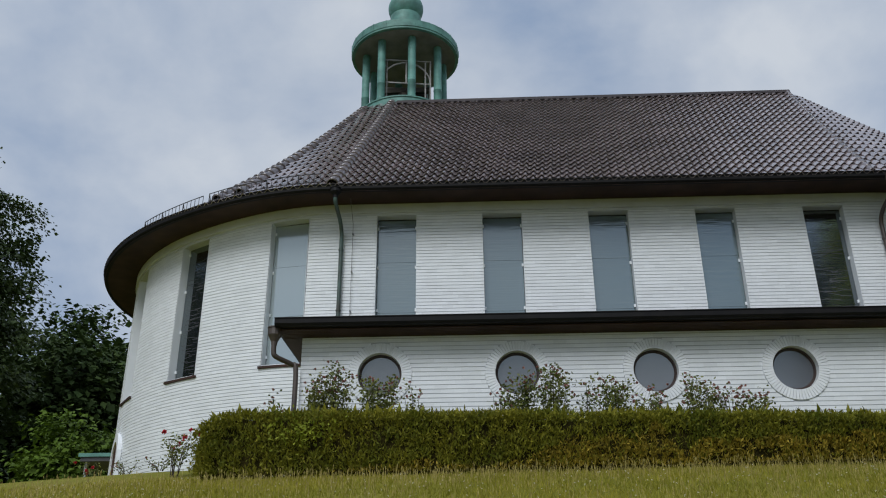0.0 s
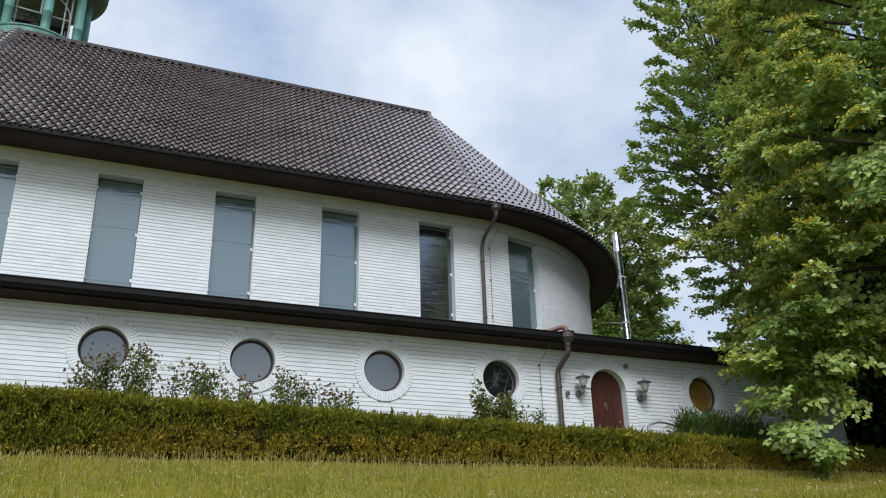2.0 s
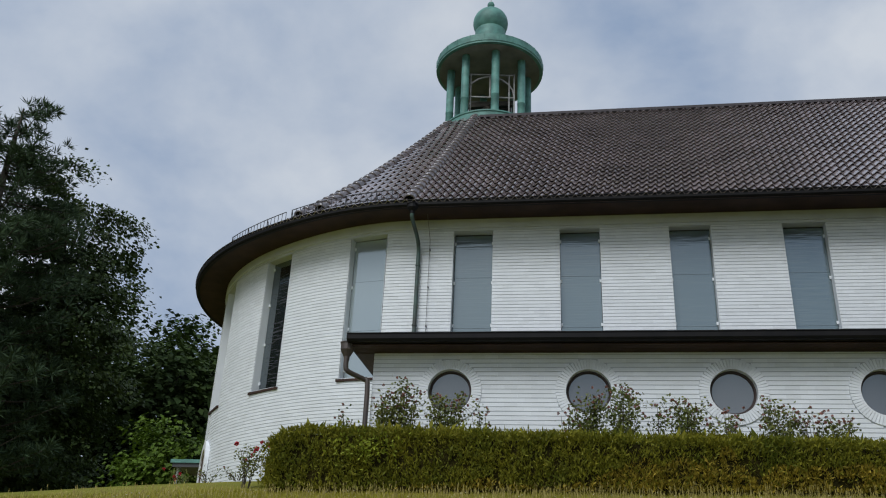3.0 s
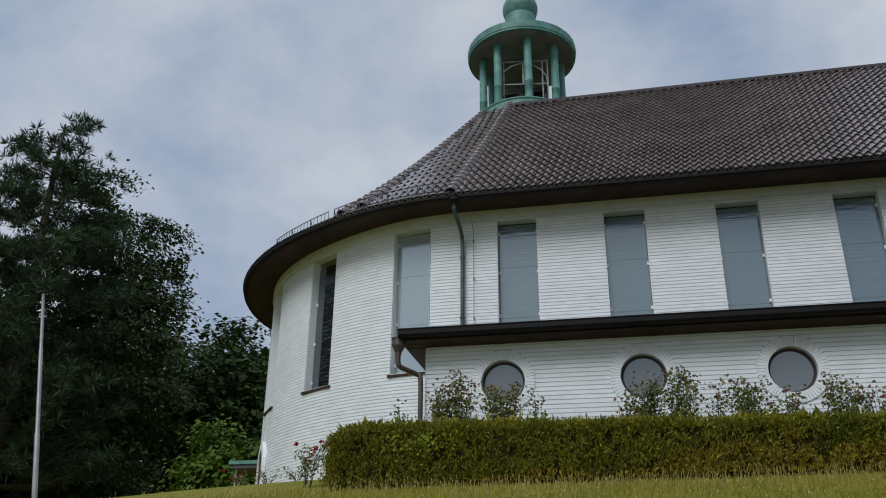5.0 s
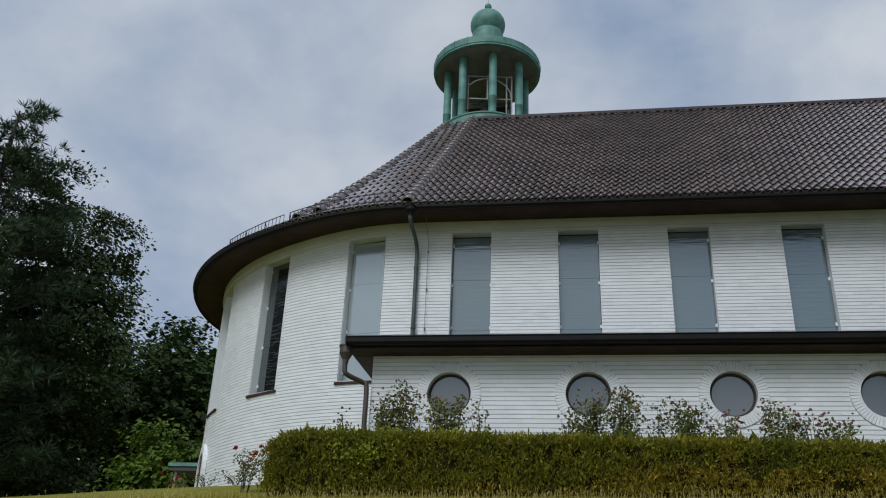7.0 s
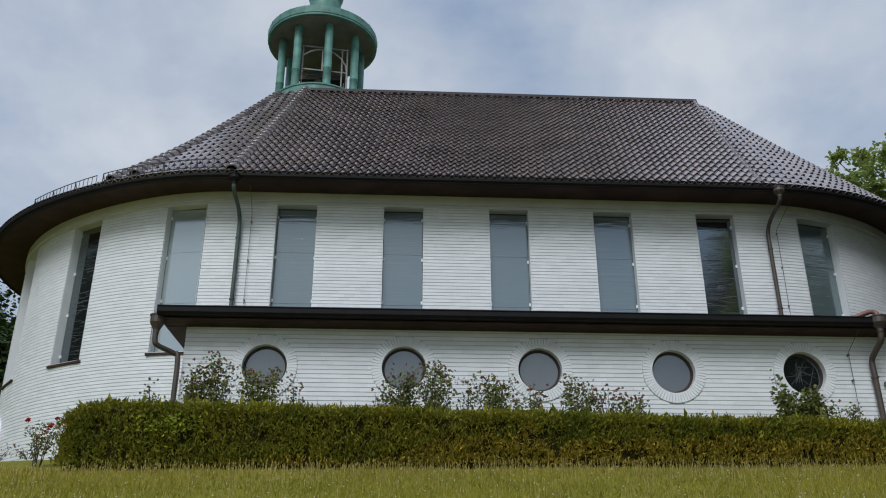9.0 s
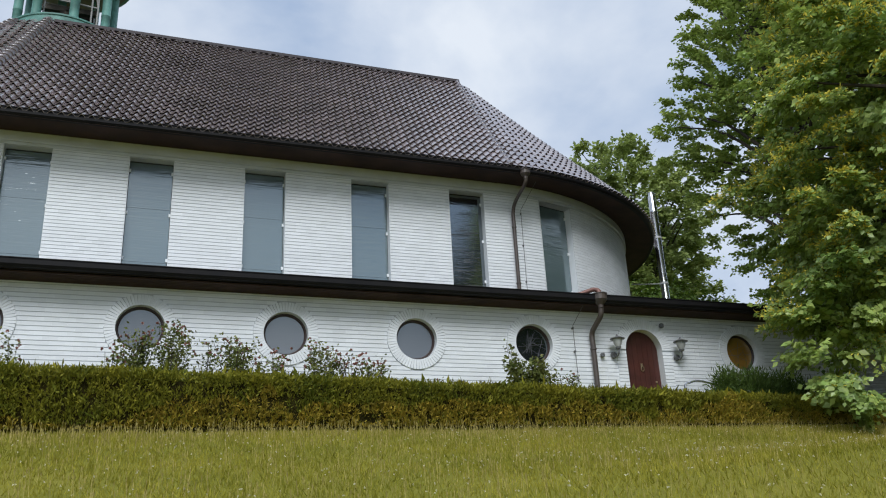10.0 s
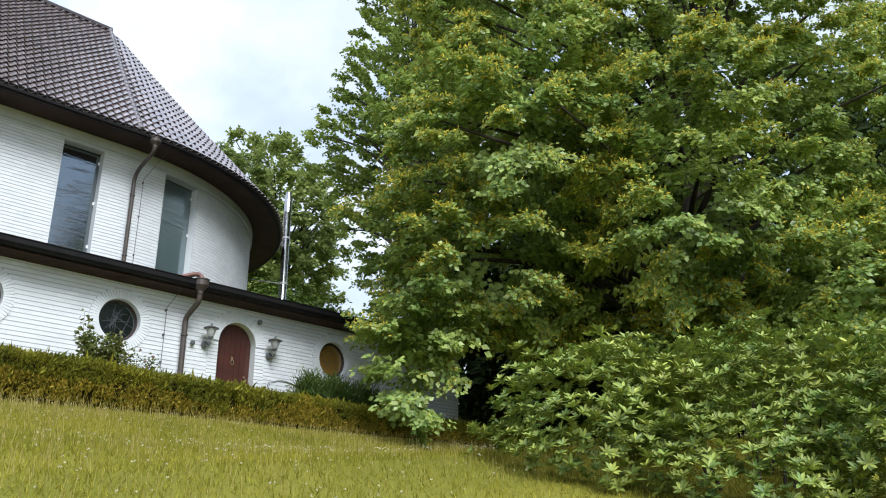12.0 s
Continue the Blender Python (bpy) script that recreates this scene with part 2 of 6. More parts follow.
def tube(bm, pts, r, n=10, r_end=None):
    """A round bar along points, tapering to r_end."""
    pts = [Vector(p) for p in pts]
    r_end = r if r_end is None else r_end
    rings, side = [], None
    for i, p in enumerate(pts):
        d = (pts[min(i + 1, len(pts) - 1)] - pts[max(i - 1, 0)]).normalized()
        if side is None:
            side = d.orthogonal().normalized()
        side = (side - d * side.dot(d)).normalized()
        up = d.cross(side)
        rr = r + (r_end - r) * i / (len(pts) - 1)
        rings.append([bm.verts.new(p + rr * (side * math.cos(2 * math.pi * k / n) + up * math.sin(2 * math.pi * k / n))) for k in range(n)])
    for a, b in zip(rings, rings[1:]):
        for k in range(n):
            bm.faces.new((a[k], a[(k + 1) % n], b[(k + 1) % n], b[k]))
    bm.faces.new(rings[0][::-1])
    bm.faces.new(rings[-1])


def smooth_path(pts, steps=5):
    """Catmull-Rom points through pts."""
    pts = [Vector(p) for p in pts]
    ext = [pts[0] * 2 - pts[1], *pts, pts[-1] * 2 - pts[-2]]
    out = []
    for i in range(1, len(ext) - 2):
        a, b, c, d = ext[i - 1:i + 3]
        for k in range(steps):
            t = k / steps
            out.append(0.5 * ((2 * b) + (c - a) * t + (2 * a - 5 * b + 4 * c - d) * t * t + (3 * b - a - 3 * c + d) * t ** 3))
    return out + [pts[-1]]


# ---- plan of the church ----
XL, XR, R = -6.2, 6.6, 6.85            # straight front from XL to XR, half-round ends of radius R
YM = R                                  # the middle axis
Z_GROUND, Z_SILL, Z_HEAD, Z_WALL = 3.6, 6.95, 10.70, 11.05
COURSE = 0.0833
LEN_S, LEN_A = XR - XL, math.pi * R
PERIM = 2 * (LEN_S + LEN_A)


def outline(s, off=0.0):
    """The point of the outline at s metres from the front's start, off metres outside, and its outward normal."""
    s = s % PERIM
    if s < LEN_S:
        p, nrm = Vector((XL + s, 0)), Vector((0, -1))
    elif s < LEN_S + LEN_A:
        a = (s - LEN_S) / R
        nrm = Vector((math.sin(a), -math.cos(a)))
        p = Vector((XR, YM)) + nrm * R
    elif s < 2 * LEN_S + LEN_A:
        p, nrm = Vector((XR - (s - LEN_S - LEN_A), 2 * YM)), Vector((0, 1))
    else:
        a = (s - 2 * LEN_S - LEN_A) / R
        nrm = Vector((-math.sin(a), math.cos(a)))
        p = Vector((XL, YM)) + nrm * R + Vector((0.36 * nrm.x ** 3, 0))
    return p + nrm * off, nrm


def fall(s):
    """The eaves sink a little from the corner round the end."""
    s = s % PERIM
    if s <= 2 * LEN_S + LEN_A:
        return 0.0
    t = min(1.0, math.degrees((PERIM - s) / R) / 34)
    return 0.11 * t * t * (3 - 2 * t) * min(1.0, (s - 2 * LEN_S - LEN_A) / 6.0)


def left_s(deg):
    return PERIM - R * radians(deg)


def right_s(deg):
    return LEN_S + R * radians(deg)


# windows as (start, end) along the outline, in order along the front and round the ends
FRONT_WINDOWS = [(1.0 + 2.6 * i, 1.98 + 2.6 * i) for i in range(5)]
LEFT_WINDOWS = [(left_s(c + 4.2), left_s(c - 4.2)) for c in (9.9, 34.0, 58.6, 85.0)]
RIGHT_WINDOWS = [(right_s(10.4), right_s(20.2))]
WINDOWS = FRONT_WINDOWS + LEFT_WINDOWS + RIGHT_WINDOWS


def ground_z(x, y):
    """Height of the lawn: a bank that rises to the hedge and eases off towards the church."""
    if y < -6.2:
        z = 3.50 + 0.283 * (y + 6.2)
        if y < -20:
            z = 3.50 + 0.283 * (-13.8) + 0.06 * (y + 20)
    elif y < 2.5:
        t = (y + 6.2) / 8.7
        z = 3.50 + 0.283 * 8.7 * (t - 0.62 * t * t)
    else:
        z = 4.436 + 0.01 * (y - 2.5)
    z += 0.1 * max(0, min(x, 14) + 1) * max(0, min(1, (-9.0 - y) / 3.2))
    return z + 0.013 * max(-14, min(x, 16)) + 0.05 * min(0, max(x, -20) + 8.5)


# ---- nave walls ----
church = thing("church", "white-painted brick church with half-round ends and tiled roof", "church", at=(0, YM, 4.0))


def adopt(ob, parent, label=""):
    """Parents ob, built in world places, keeping where it stands."""
    ob.parent = parent
    ob.matrix_parent_inverse = parent.matrix_world.inverted() if parent.parent is None else (parent.parent.matrix_world @ parent.matrix_local).inverted()
    if label:
        ob["label"] = label
    return ob


church.matrix_world = Matrix.Translation((0, YM, 4.0))
bpy.context.view_layer.update()


def in_window(a, b):
    return any(w0 - 1e-4 <= a and b <= w1 + 1e-4 for w0, w1 in WINDOWS)


def nave_backing():
    """The core of the wall, with the windows cut through its full depth."""
    cuts = {0.0, LEN_S, LEN_S + LEN_A, 2 * LEN_S + LEN_A, PERIM}
    for w in WINDOWS:
        cuts.update(w)
    cuts = sorted(cuts)
    stations = []
    for a, b in zip(cuts, cuts[1:]):
        n = max(1, int((b - a) / 0.3))
        stations += [a + (b - a) * i / n for i in range(n)]
    stations.append(PERIM)
    verts, faces = [], []
    T = 0.40

    def block(a, b, z0, z1):
        i = len(verts)
        for s in (a, b):
            for off in (-0.012, -T):
                p, _ = outline(s, off)
                verts.extend(((p.x, p.y, z0), (p.x, p.y, z1)))
        # 0 out0 low, 1 out0 high, 2 in0 low, 3 in0 high, 4.. same at b
        faces.extend(((i, i + 4, i + 5, i + 1), (i + 6, i + 2, i + 3, i + 7), (i + 1, i + 5, i + 7, i + 3), (i + 4, i, i + 2, i + 6), (i, i + 1, i + 3, i + 2), (i + 5, i + 4, i + 6, i + 7)))

    for a, b in zip(stations, stations[1:]):
        if in_window(a, b):
            block(a, b, Z_GROUND, Z_SILL)
            block(a, b, Z_HEAD, Z_WALL)
        else:
            block(a, b, Z_GROUND, Z_WALL)
    return new("wall_core", weld(mesh_from("wall_core", verts, faces, JOINT)))


adopt(nave_backing(), church)


def brick_block(frames, out):
    """Adds one brick as a five-sided shell; frames: (inner, outer) corner pairs."""
    verts, faces = out
    i = len(verts)
    verts.extend(frames)
    faces.extend(((i + 4, i + 5, i + 6, i + 7), (i, i + 1, i + 5, i + 4), (i + 1, i + 2, i + 6, i + 5), (i + 2, i + 3, i + 7, i + 6), (i + 3, i, i + 4, i + 7)))


def nave_bricks():
    """Stretcher courses all round; every second course starts half a brick on, and reveals get closers."""
    rng = random.Random(3)
    out = ([], [])
    edges = sorted(WINDOWS)
    z = 4.0
    row = 0
    while z < Z_HEAD - 0.01:
        zt = min(z + COURSE - 0.0115, Z_HEAD)
        spans = []
        if z + 0.02 > Z_SILL:
            last = 0.0
            for w0, w1 in edges:
                spans.append((last, w0))
                last = w1
            spans.append((last, PERIM))
        else:
            spans = [(0.0, PERIM)]
        for a, b in spans:
            s = a - (0.125 if row % 2 else 0.0)
            while s < b - 0.005:
                s0, s1 = max(s, a), min(s + 0.2496, b)
                s += 0.25
                if s1 - s0 < 0.03 or LEN_S + 0.62 * LEN_A < s0 < 2 * LEN_S + LEN_A + 0.35 * LEN_A:
                    continue
                d = rng.uniform(-0.0015, 0.0015)
                fr = []
                for off, cut in ((-0.012, 0.0), (d, 0.002)):
                    p, q = outline(s0, off)[0], outline(s1, off)[0]
                    fr += [(p.x, p.y, z + cut), (q.x, q.y, z + cut), (q.x, q.y, zt - cut), (p.x, p.y, zt - cut)]
                brick_block(fr, out)
        z += COURSE
        row += 1
    return new("brickwork", mesh_from("brickwork", out[0], out[1], WHITE))


nb = adopt(nave_bricks(), church, "white-painted brick courses")
nb["kind"] = "stuff"


def sweep(name, profile, s0, s1, step, material, parent, label="", smooth=False):
    """A strip with a closed profile of (offset, height), drawn along the outline."""
    n = max(1, int((s1 - s0) / step))
    verts, faces, k = [], [], len(profile)
    for i in range(n + 1):
        for off, z in profile:
            at = s0 + (s1 - s0) * i / n
            p, _ = outline(at, off)
            verts.append((p.x, p.y, z - fall(at)))
    for i in range(n):
        for j in range(k):
            a, b = i * k + j, i * k + (j + 1) % k
            faces.append((a, a + k, b + k, b))
    return adopt(new(name, mesh_from(name, verts, faces, material, smooth)), parent, label)


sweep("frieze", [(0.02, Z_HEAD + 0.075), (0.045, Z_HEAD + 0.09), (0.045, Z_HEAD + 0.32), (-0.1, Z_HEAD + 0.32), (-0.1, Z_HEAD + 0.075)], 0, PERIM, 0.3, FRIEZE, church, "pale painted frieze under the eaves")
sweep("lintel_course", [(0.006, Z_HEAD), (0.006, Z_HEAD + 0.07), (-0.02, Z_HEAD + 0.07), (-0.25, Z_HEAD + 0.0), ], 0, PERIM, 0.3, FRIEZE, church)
sweep("soffit", [(-0.1, 11.02), (0.84, 10.95), (0.84, 11.0), (-0.1, 11.07)], 0, PERIM, 0.3, SOFFIT, church, "brown stained board soffit")
sweep("gutter", [(0.84, 10.94), (0.92, 10.94), (0.965, 10.99), (0.975, 11.09), (0.995, 11.10), (0.995, 11.115), (0.95, 11.115), (0.94, 11.02), (0.84, 11.02)], 0, PERIM, 0.3, GUTTER, church, "dark metal eaves gutter")

# roof: eaves line to ridge line
Z_EAVE, Z_RIDGE = 11.0, 18.48
APEX_L, APEX_R = Vector((-5.6, YM)), Vector((8.4, YM))
ROWS = 24


def ramp(x, knots):
    """Straight pieces through (x, value) knots."""
    for (x0, y0), (x1, y1) in zip(knots, knots[1:]):
        if x <= x1:
            return y0 + (y1 - y0) * max(0.0, x - x0) / (x1 - x0)
    return knots[-1][1]


def roof_point(s, u):
    """A point of the roof at s along the outline and share u of the way from eaves to ridge."""
    e, _ = outline(s, 0.93)
    s = s % PERIM
    sag, top_z = 0.05, Z_RIDGE
    if s <= LEN_S:
        top = APEX_L.lerp(APEX_R, s / LEN_S)
    elif s < LEN_S + LEN_A:
        top = APEX_R
    elif s <= 2 * LEN_S + LEN_A:
        top = APEX_R.lerp(APEX_L, (s - LEN_S - LEN_A) / LEN_S)
    else:
        # the round end closes on the foot of the cupola; its hips stand close together near the front
        deg = math.degrees((PERIM - s) / R)
        g = radians(ramp(deg, [(0, 9), (24, 54), (60, 95), (180, 170)]))
        top = Vector((-5.33 - 1.80 * math.sin(g), YM + 1.75 - 1.80 * math.cos(g)))
        top = top.lerp(APEX_L, ramp(deg, [(0, 0), (120, 0), (180, 1)]))
        sag = ramp(deg, [(0, 0.05), (20, 0.06), (36, 0.36), (180, 0.36)])
        top_z += ramp(deg, [(0, 0), (20, 0.1), (60, 0.0), (180, 0)])
    p = e.lerp(top, u)
    low = Z_EAVE - fall(s)
    return Vector((p.x, p.y, low + (top_z - low) * ((1 - sag) * u + sag * u * u)))


def roof_deck():
    verts, faces = [], []
    n = 160
    us = [0, 0.12, 0.25, 0.4, 0.55, 0.7, 0.85, 1.0]
    for i in range(n):
        for u in us:
            p = roof_point(PERIM * i / n, u)
            verts.append((p.x, p.y, p.z - 0.07))
    k = len(us)
    for i in range(n):
        for j in range(k - 1):
            a, b = i * k + j, ((i + 1) % n) * k + j
            faces.append((a, b, b + 1, a + 1))
    return new("roof_deck", mesh_from("roof_deck", verts, faces, SOFFIT))


adopt(roof_deck(), church)

# one interlocking pantile: share of the width, height
PROFILE = [(0.0, 0.006), (0.12, 0.0), (0.25, 0.004), (0.38, 0.022), (0.5, 0.050), (0.62, 0.070), (0.75, 0.076), (0.88, 0.046), (1.0, 0.007)]


def tile_quads(c00, c10, c01, c11, out):
    """One tile between four corners (lower left, lower right, upper left, upper right)."""
    verts, faces = out
    nrm = (c10 - c00).cross(c01 - c00)
    nrm.normalize()
    lap = (c01 - c00) * 0.16
    i, k = len(verts), len(PROFILE)
    for lift, lower in ((0.064, True), (0.002, False)):
        for x, h in PROFILE:
            p = c00.lerp(c10, x) if lower else c01.lerp(c11, x) + lap
            verts.append(p + nrm * (h + lift))
    # a thin lip, undercut so that a gap stays over the course below
    for back, lift in ((0.0, 0.064), (0.0, 0.044), (0.0, 0.044), (0.22, 0.018)):
        for x, h in PROFILE:
            verts.append(c00.lerp(c10, x) + (c01 - c00) * back + nrm * (h + lift))
    for j in range(k - 1):
        faces.append((i + j, i + j + 1, i + k + j + 1, i + k + j))
        faces.append((i + 3 * k + j, i + 3 * k + j + 1, i + 2 * k + j + 1, i + 2 * k + j))
        faces.append((i + 5 * k + j, i + 5 * k + j + 1, i + 4 * k + j + 1, i + 4 * k + j))


def hidden_by_cupola(p):
    return p.y > YM + 0.02 and (Vector((p.x, p.y)) - Vector((-5.33, YM + 1.75))).length < 1.5


COLS = 63
PIECE_COLS, PIECE_ROWS = range(6, 56), range(0, 6)


def roof_tiles():
    out = ([], [])
    for side, s_from in ((0, 0.0), (1, LEN_S + LEN_A)):
        for r in range(ROWS):
            for c in range(COLS):
                if side == 0 and c in PIECE_COLS and r in PIECE_ROWS:
                    continue
                a, b = s_from + LEN_S * c / COLS, s_from + LEN_S * (c + 1) / COLS
                b = min(b, s_from + LEN_S - 1e-6)
                q = [roof_point(a, r / ROWS), roof_point(b, r / ROWS), roof_point(a, (r + 1) / ROWS), roof_point(b, (r + 1) / ROWS)]
                if not hidden_by_cupola(q[2]):
                    tile_quads(*q, out)
    for s_from in (LEN_S, 2 * LEN_S + LEN_A):
        for r in range(ROWS - 1 if s_from == LEN_S else ROWS):
            n = max(8, round((math.pi * (R + 0.93) * (1 - r / ROWS) + (5.6 * r / ROWS if s_from > LEN_S else 0)) / 0.215))
            for c in range(n):
                a, b = s_from + 1e-6 + LEN_A * c / n, s_from + LEN_A * (c + 1) / n - 1e-6
                q = [roof_point(a, r / ROWS), roof_point(b, r / ROWS), roof_point(a, (r + 1) / ROWS), roof_point(b, (r + 1) / ROWS)]
                if not hidden_by_cupola(q[2]):
                    tile_quads(*q, out)
    return new("tile_covering", mesh_from("tile_covering", out[0], out[1], TILE, True))


tc = adopt(roof_tiles(), church, "dark brown glazed pantiles")
tc["kind"] = "stuff"

# ridge and hip caps
def bar_mesh(name, pts, profile, material, parent, label=""):
    """A closed profile of (side, up) drawn along points, upright."""
    verts, faces, k = [], [], len(profile)
    for i, p in enumerate(pts):
        d = (pts[min(i + 1, len(pts) - 1)] - pts[max(i - 1, 0)]).normalized()
        side = d.cross(Vector((0, 0, 1))).normalized()
        up = side.cross(d)
        for a, b in profile:
            verts.append(p + side * a + up * b)
    for i in range(len(pts) - 1):
        for j in range(k):
            a, b = i * k + j, i * k + (j + 1) % k
            faces.append((a, b, b + k, a + k))
    faces.append(list(range(k))[::-1])
    faces.append([len(verts) - k + j for j in range(k)])
    return adopt(new(name, mesh_from(name, verts, faces, material)), parent, label)


bar_mesh("ridge_cap", [Vector((-5.45, YM, Z_RIDGE)), Vector((2.2, YM, Z_RIDGE)), Vector((8.45, YM, Z_RIDGE))],
         [(-0.20, -0.05), (-0.15, 0.08), (-0.06, 0.12), (0.06, 0.12), (0.15, 0.08), (0.20, -0.05)], RIDGE, church, "dark metal ridge capping")
clip_mesh = mesh_from("ridge_clip", [(x, y, z) for z in (0.0, 0.075) for y in (-0.05, 0.04) for x in (-0.045, 0.045)],
                      [(0, 2, 3, 1), (4, 5, 7, 6), (0, 1, 5, 4), (2, 6, 7, 3), (0, 4, 6, 2), (1, 3, 7, 5)], RIDGE)
for k in range(36):
    p = roof_point(LEN_S * (0.05 + 0.93 * k / 35), 0.965)
    adopt(new("ridge_clip", clip_mesh), church).matrix_basis = Matrix.Translation(p + Vector((0, -0.03, 0.05)))
HIP_RIM = [(-0.165, -0.06), (-0.155, 0.02), (-0.115, 0.10), (-0.045, 0.145), (0.045, 0.145), (0.115, 0.10), (0.155, 0.02), (0.165, -0.06)]
hip_cap = mesh_from("hip_cap", [(x * k, y, z * k + h) for k, y, h in ((0.90, 0.0, -0.015), (1.0, 0.004, 0.012), (1.0, 0.05, 0.012), (0.86, 0.44, -0.02)) for x, z in HIP_RIM],
                    [(8 * i + j, 8 * i + j + 1, 8 * i + j + 9, 8 * i + j + 8) for i in range(3) for j in range(7)], HIP, True)
for s_hip, wide in ((0.0, 1.0), (LEN_S, 0.5), (left_s(18.5), 1.0), (left_s(23.5), 1.0)):
    u = 0.012 if s_hip in (0.0, LEN_S) else 0.035
    while u < 0.97:
        p, q = roof_point(s_hip, u), roof_point(s_hip, u + 0.02)
        if not hidden_by_cupola(p):
            d = (q - p).normalized()
            side = d.cross(Vector((0, 0, 1))).normalized()
            up = side.cross(d)
            o = new("hip_tile", hip_cap)
            adopt(o, church)
            o.matrix_basis = Matrix(((side.x, d.x, up.x, p.x + up.x * 0.085), (side.y, d.y, up.y, p.y + up.y * 0.085), (side.z, d.z, up.z, p.z + up.z * 0.085), (0, 0, 0, 1))) @ Matrix.Diagonal((wide, 1, wide, 1))
        u += 0.034

# snow guards along the eaves of the round end
for s0, s1 in ((left_s(44), left_s(26.5)), (left_s(25), left_s(2.5))):
    bm = bmesh.new()
    n = int((s1 - s0) / 0.12)
    rows = []
    for i in range(n + 1):
        s = s0 + (s1 - s0) * i / n
        p = roof_point(s, 0.02)
        rows.append(p)
        tube(bm, [p + Vector((0, 0, 0.05)), p + Vector((0, 0, 0.37))], 0.008, 5)
    tube(bm, [p + Vector((0, 0, 0.37)) for p in rows], 0.012, 5)
    tube(bm, [p + Vector((0, 0, 0.15)) for p in rows], 0.012, 5)
    for i in range(0, n + 1, 6):
        tube(bm, [rows[i] + Vector((0, 0, 0.02)), rows[i] + Vector((0, 0, 0.38))], 0.014, 5)
        tube(bm, [rows[i] + Vector((0, 0, 0.36)), rows[i] + Vector((0, 0.2, 0.12))], 0.010, 5)
    adopt(part("snow_guard", bm, GUARD), church, "dark metal snow guard rail on the eaves")

# ---- tall windows ----
def tall_window(s0, s1, pane_material, label, leads=0, seed=0):
    rng = random.Random(seed)
    mid, nrm = outline((s0 + s1) / 2)
    w = thing("tall_window", label, "window", "tall nave windows", at=(mid.x, mid.y, Z_SILL))
    w.matrix_world = Matrix.Translation((mid.x, mid.y, Z_SILL))
    depth = -0.22
    e0, e1 = outline(s0, depth)[0], outline(s1, depth)[0]
    run = (e1 - e0)
    n2 = Vector((nrm.x, nrm.y))

    def place(x, out, z):
        p = e0 + run * x + n2 * out
        return (p.x, p.y, z)

    def slab(name, x0, x1, o0, o1, z0, z1, material, lab="", par=w):
        v = [place(x, o, z) for z in (z0, z1) for o in (o0, o1) for x in (x0, x1)]
        f = [(0, 1, 3, 2), (4, 6, 7, 5), (0, 4, 5, 1), (2, 3, 7, 6), (0, 2, 6, 4), (1, 5, 7, 3)]
        o = new(name, mesh_from(name, v, f, material))
        if par is w:
            adopt(o, w)
        else:
            o.parent = par
        if lab:
            o["label"] = lab
        return o

    # glazing bars behind, sheet in front, black strip for the head gap's shade
    slab("head_gap_shade", 0.0, 1.0, -0.10, -0.02, Z_HEAD - 0.055, Z_HEAD - 0.004, BLACK)
    slab("head_lining", 0.0, 1.0, 0.0, 0.20, Z_HEAD - 0.014, Z_HEAD - 0.003, FRIEZE)
    # black sheet added to stand for the unlit inside
    slab("dark_backing", 0.0, 1.0, -0.16, -0.14, Z_SILL, Z_HEAD, BLACK)
    for k, (z0, z1) in enumerate(((Z_SILL + 0.02, 8.22), (8.226, 9.52), (9.526, Z_HEAD - 0.045))):
        sheet = slab("pane", 0.015, 0.985, -0.006, 0.0, z0, z1, pane_material)
        for x in (0.012, 0.988):
            for z in (Z_SILL + 0.25, 8.25, 9.35, 10.4):
                if z0 <= z < z1:
                    slab("clip", x - 0.034, x + 0.034, 0.0, 0.028, z, z + 0.075, WHITE, par=sheet)
    slab("sill", -0.07, 1.07, 0.0, depth * -1 + 0.05, Z_SILL - 0.045, Z_SILL + 0.012, SOFFIT, "brown sloping sill")
    for x0 in (0.0, 0.994):
        slab("reveal", x0, x0 + 0.006, 0.0, 0.214, Z_SILL + 0.012, Z_HEAD - 0.015, WHITE)
    for k in range(leads):
        z = rng.uniform(Z_SILL + 0.1, 10.25)
        x0 = rng.uniform(0.02, 0.6)
        x1 = min(0.98, x0 + rng.uniform(0.2, 0.5))
        dz = rng.choice((rng.uniform(-0.03, 0.03), rng.uniform(-0.10, 0.10)))
        v = [place(x0, 0.003, z), place(x1, 0.003, z + dz), place(x1, 0.003, z + dz + 0.008), place(x0, 0.003, z + 0.008),
             place(x0, 0.0, z), place(x1, 0.0, z + dz), place(x1, 0.0, z + dz + 0.008), place(x0, 0.0, z + 0.008)]
        adopt(new("lead_bar", mesh_from("lead_bar", v, [(0, 1, 2, 3), (0, 4, 5, 1), (3, 2, 6, 7)], LEAD)), w)
    return w


LEAD = mat("lead_came", (0.12, 0.125, 0.13), 0.6, 0.2)
for i, (a, b) in enumerate(FRONT_WINDOWS):
    if i == 4:
        tall_window(a, b, PANE_CLEAR, "tall window with dark leaded glass and clear cover sheets", 70, 5)
    else:
        tall_window(a, b, PANE, "tall window behind grey plastic cover sheets", 0, 20 + i)
for i, (a, b) in enumerate(LEFT_WINDOWS):
    if i == 0:
        tall_window(a, b, PANE_SKY_PALE, "tall window behind cover sheets with pale sky reflection in their colour", 0, 31)
    else:
        tall_window(a, b, PANE_CLEAR, "tall dark leaded window in the rounded wall", 60, 40 + i)
tall_window(*RIGHT_WINDOWS[0], PANE, "tall window behind grey plastic cover sheets", 0, 51)

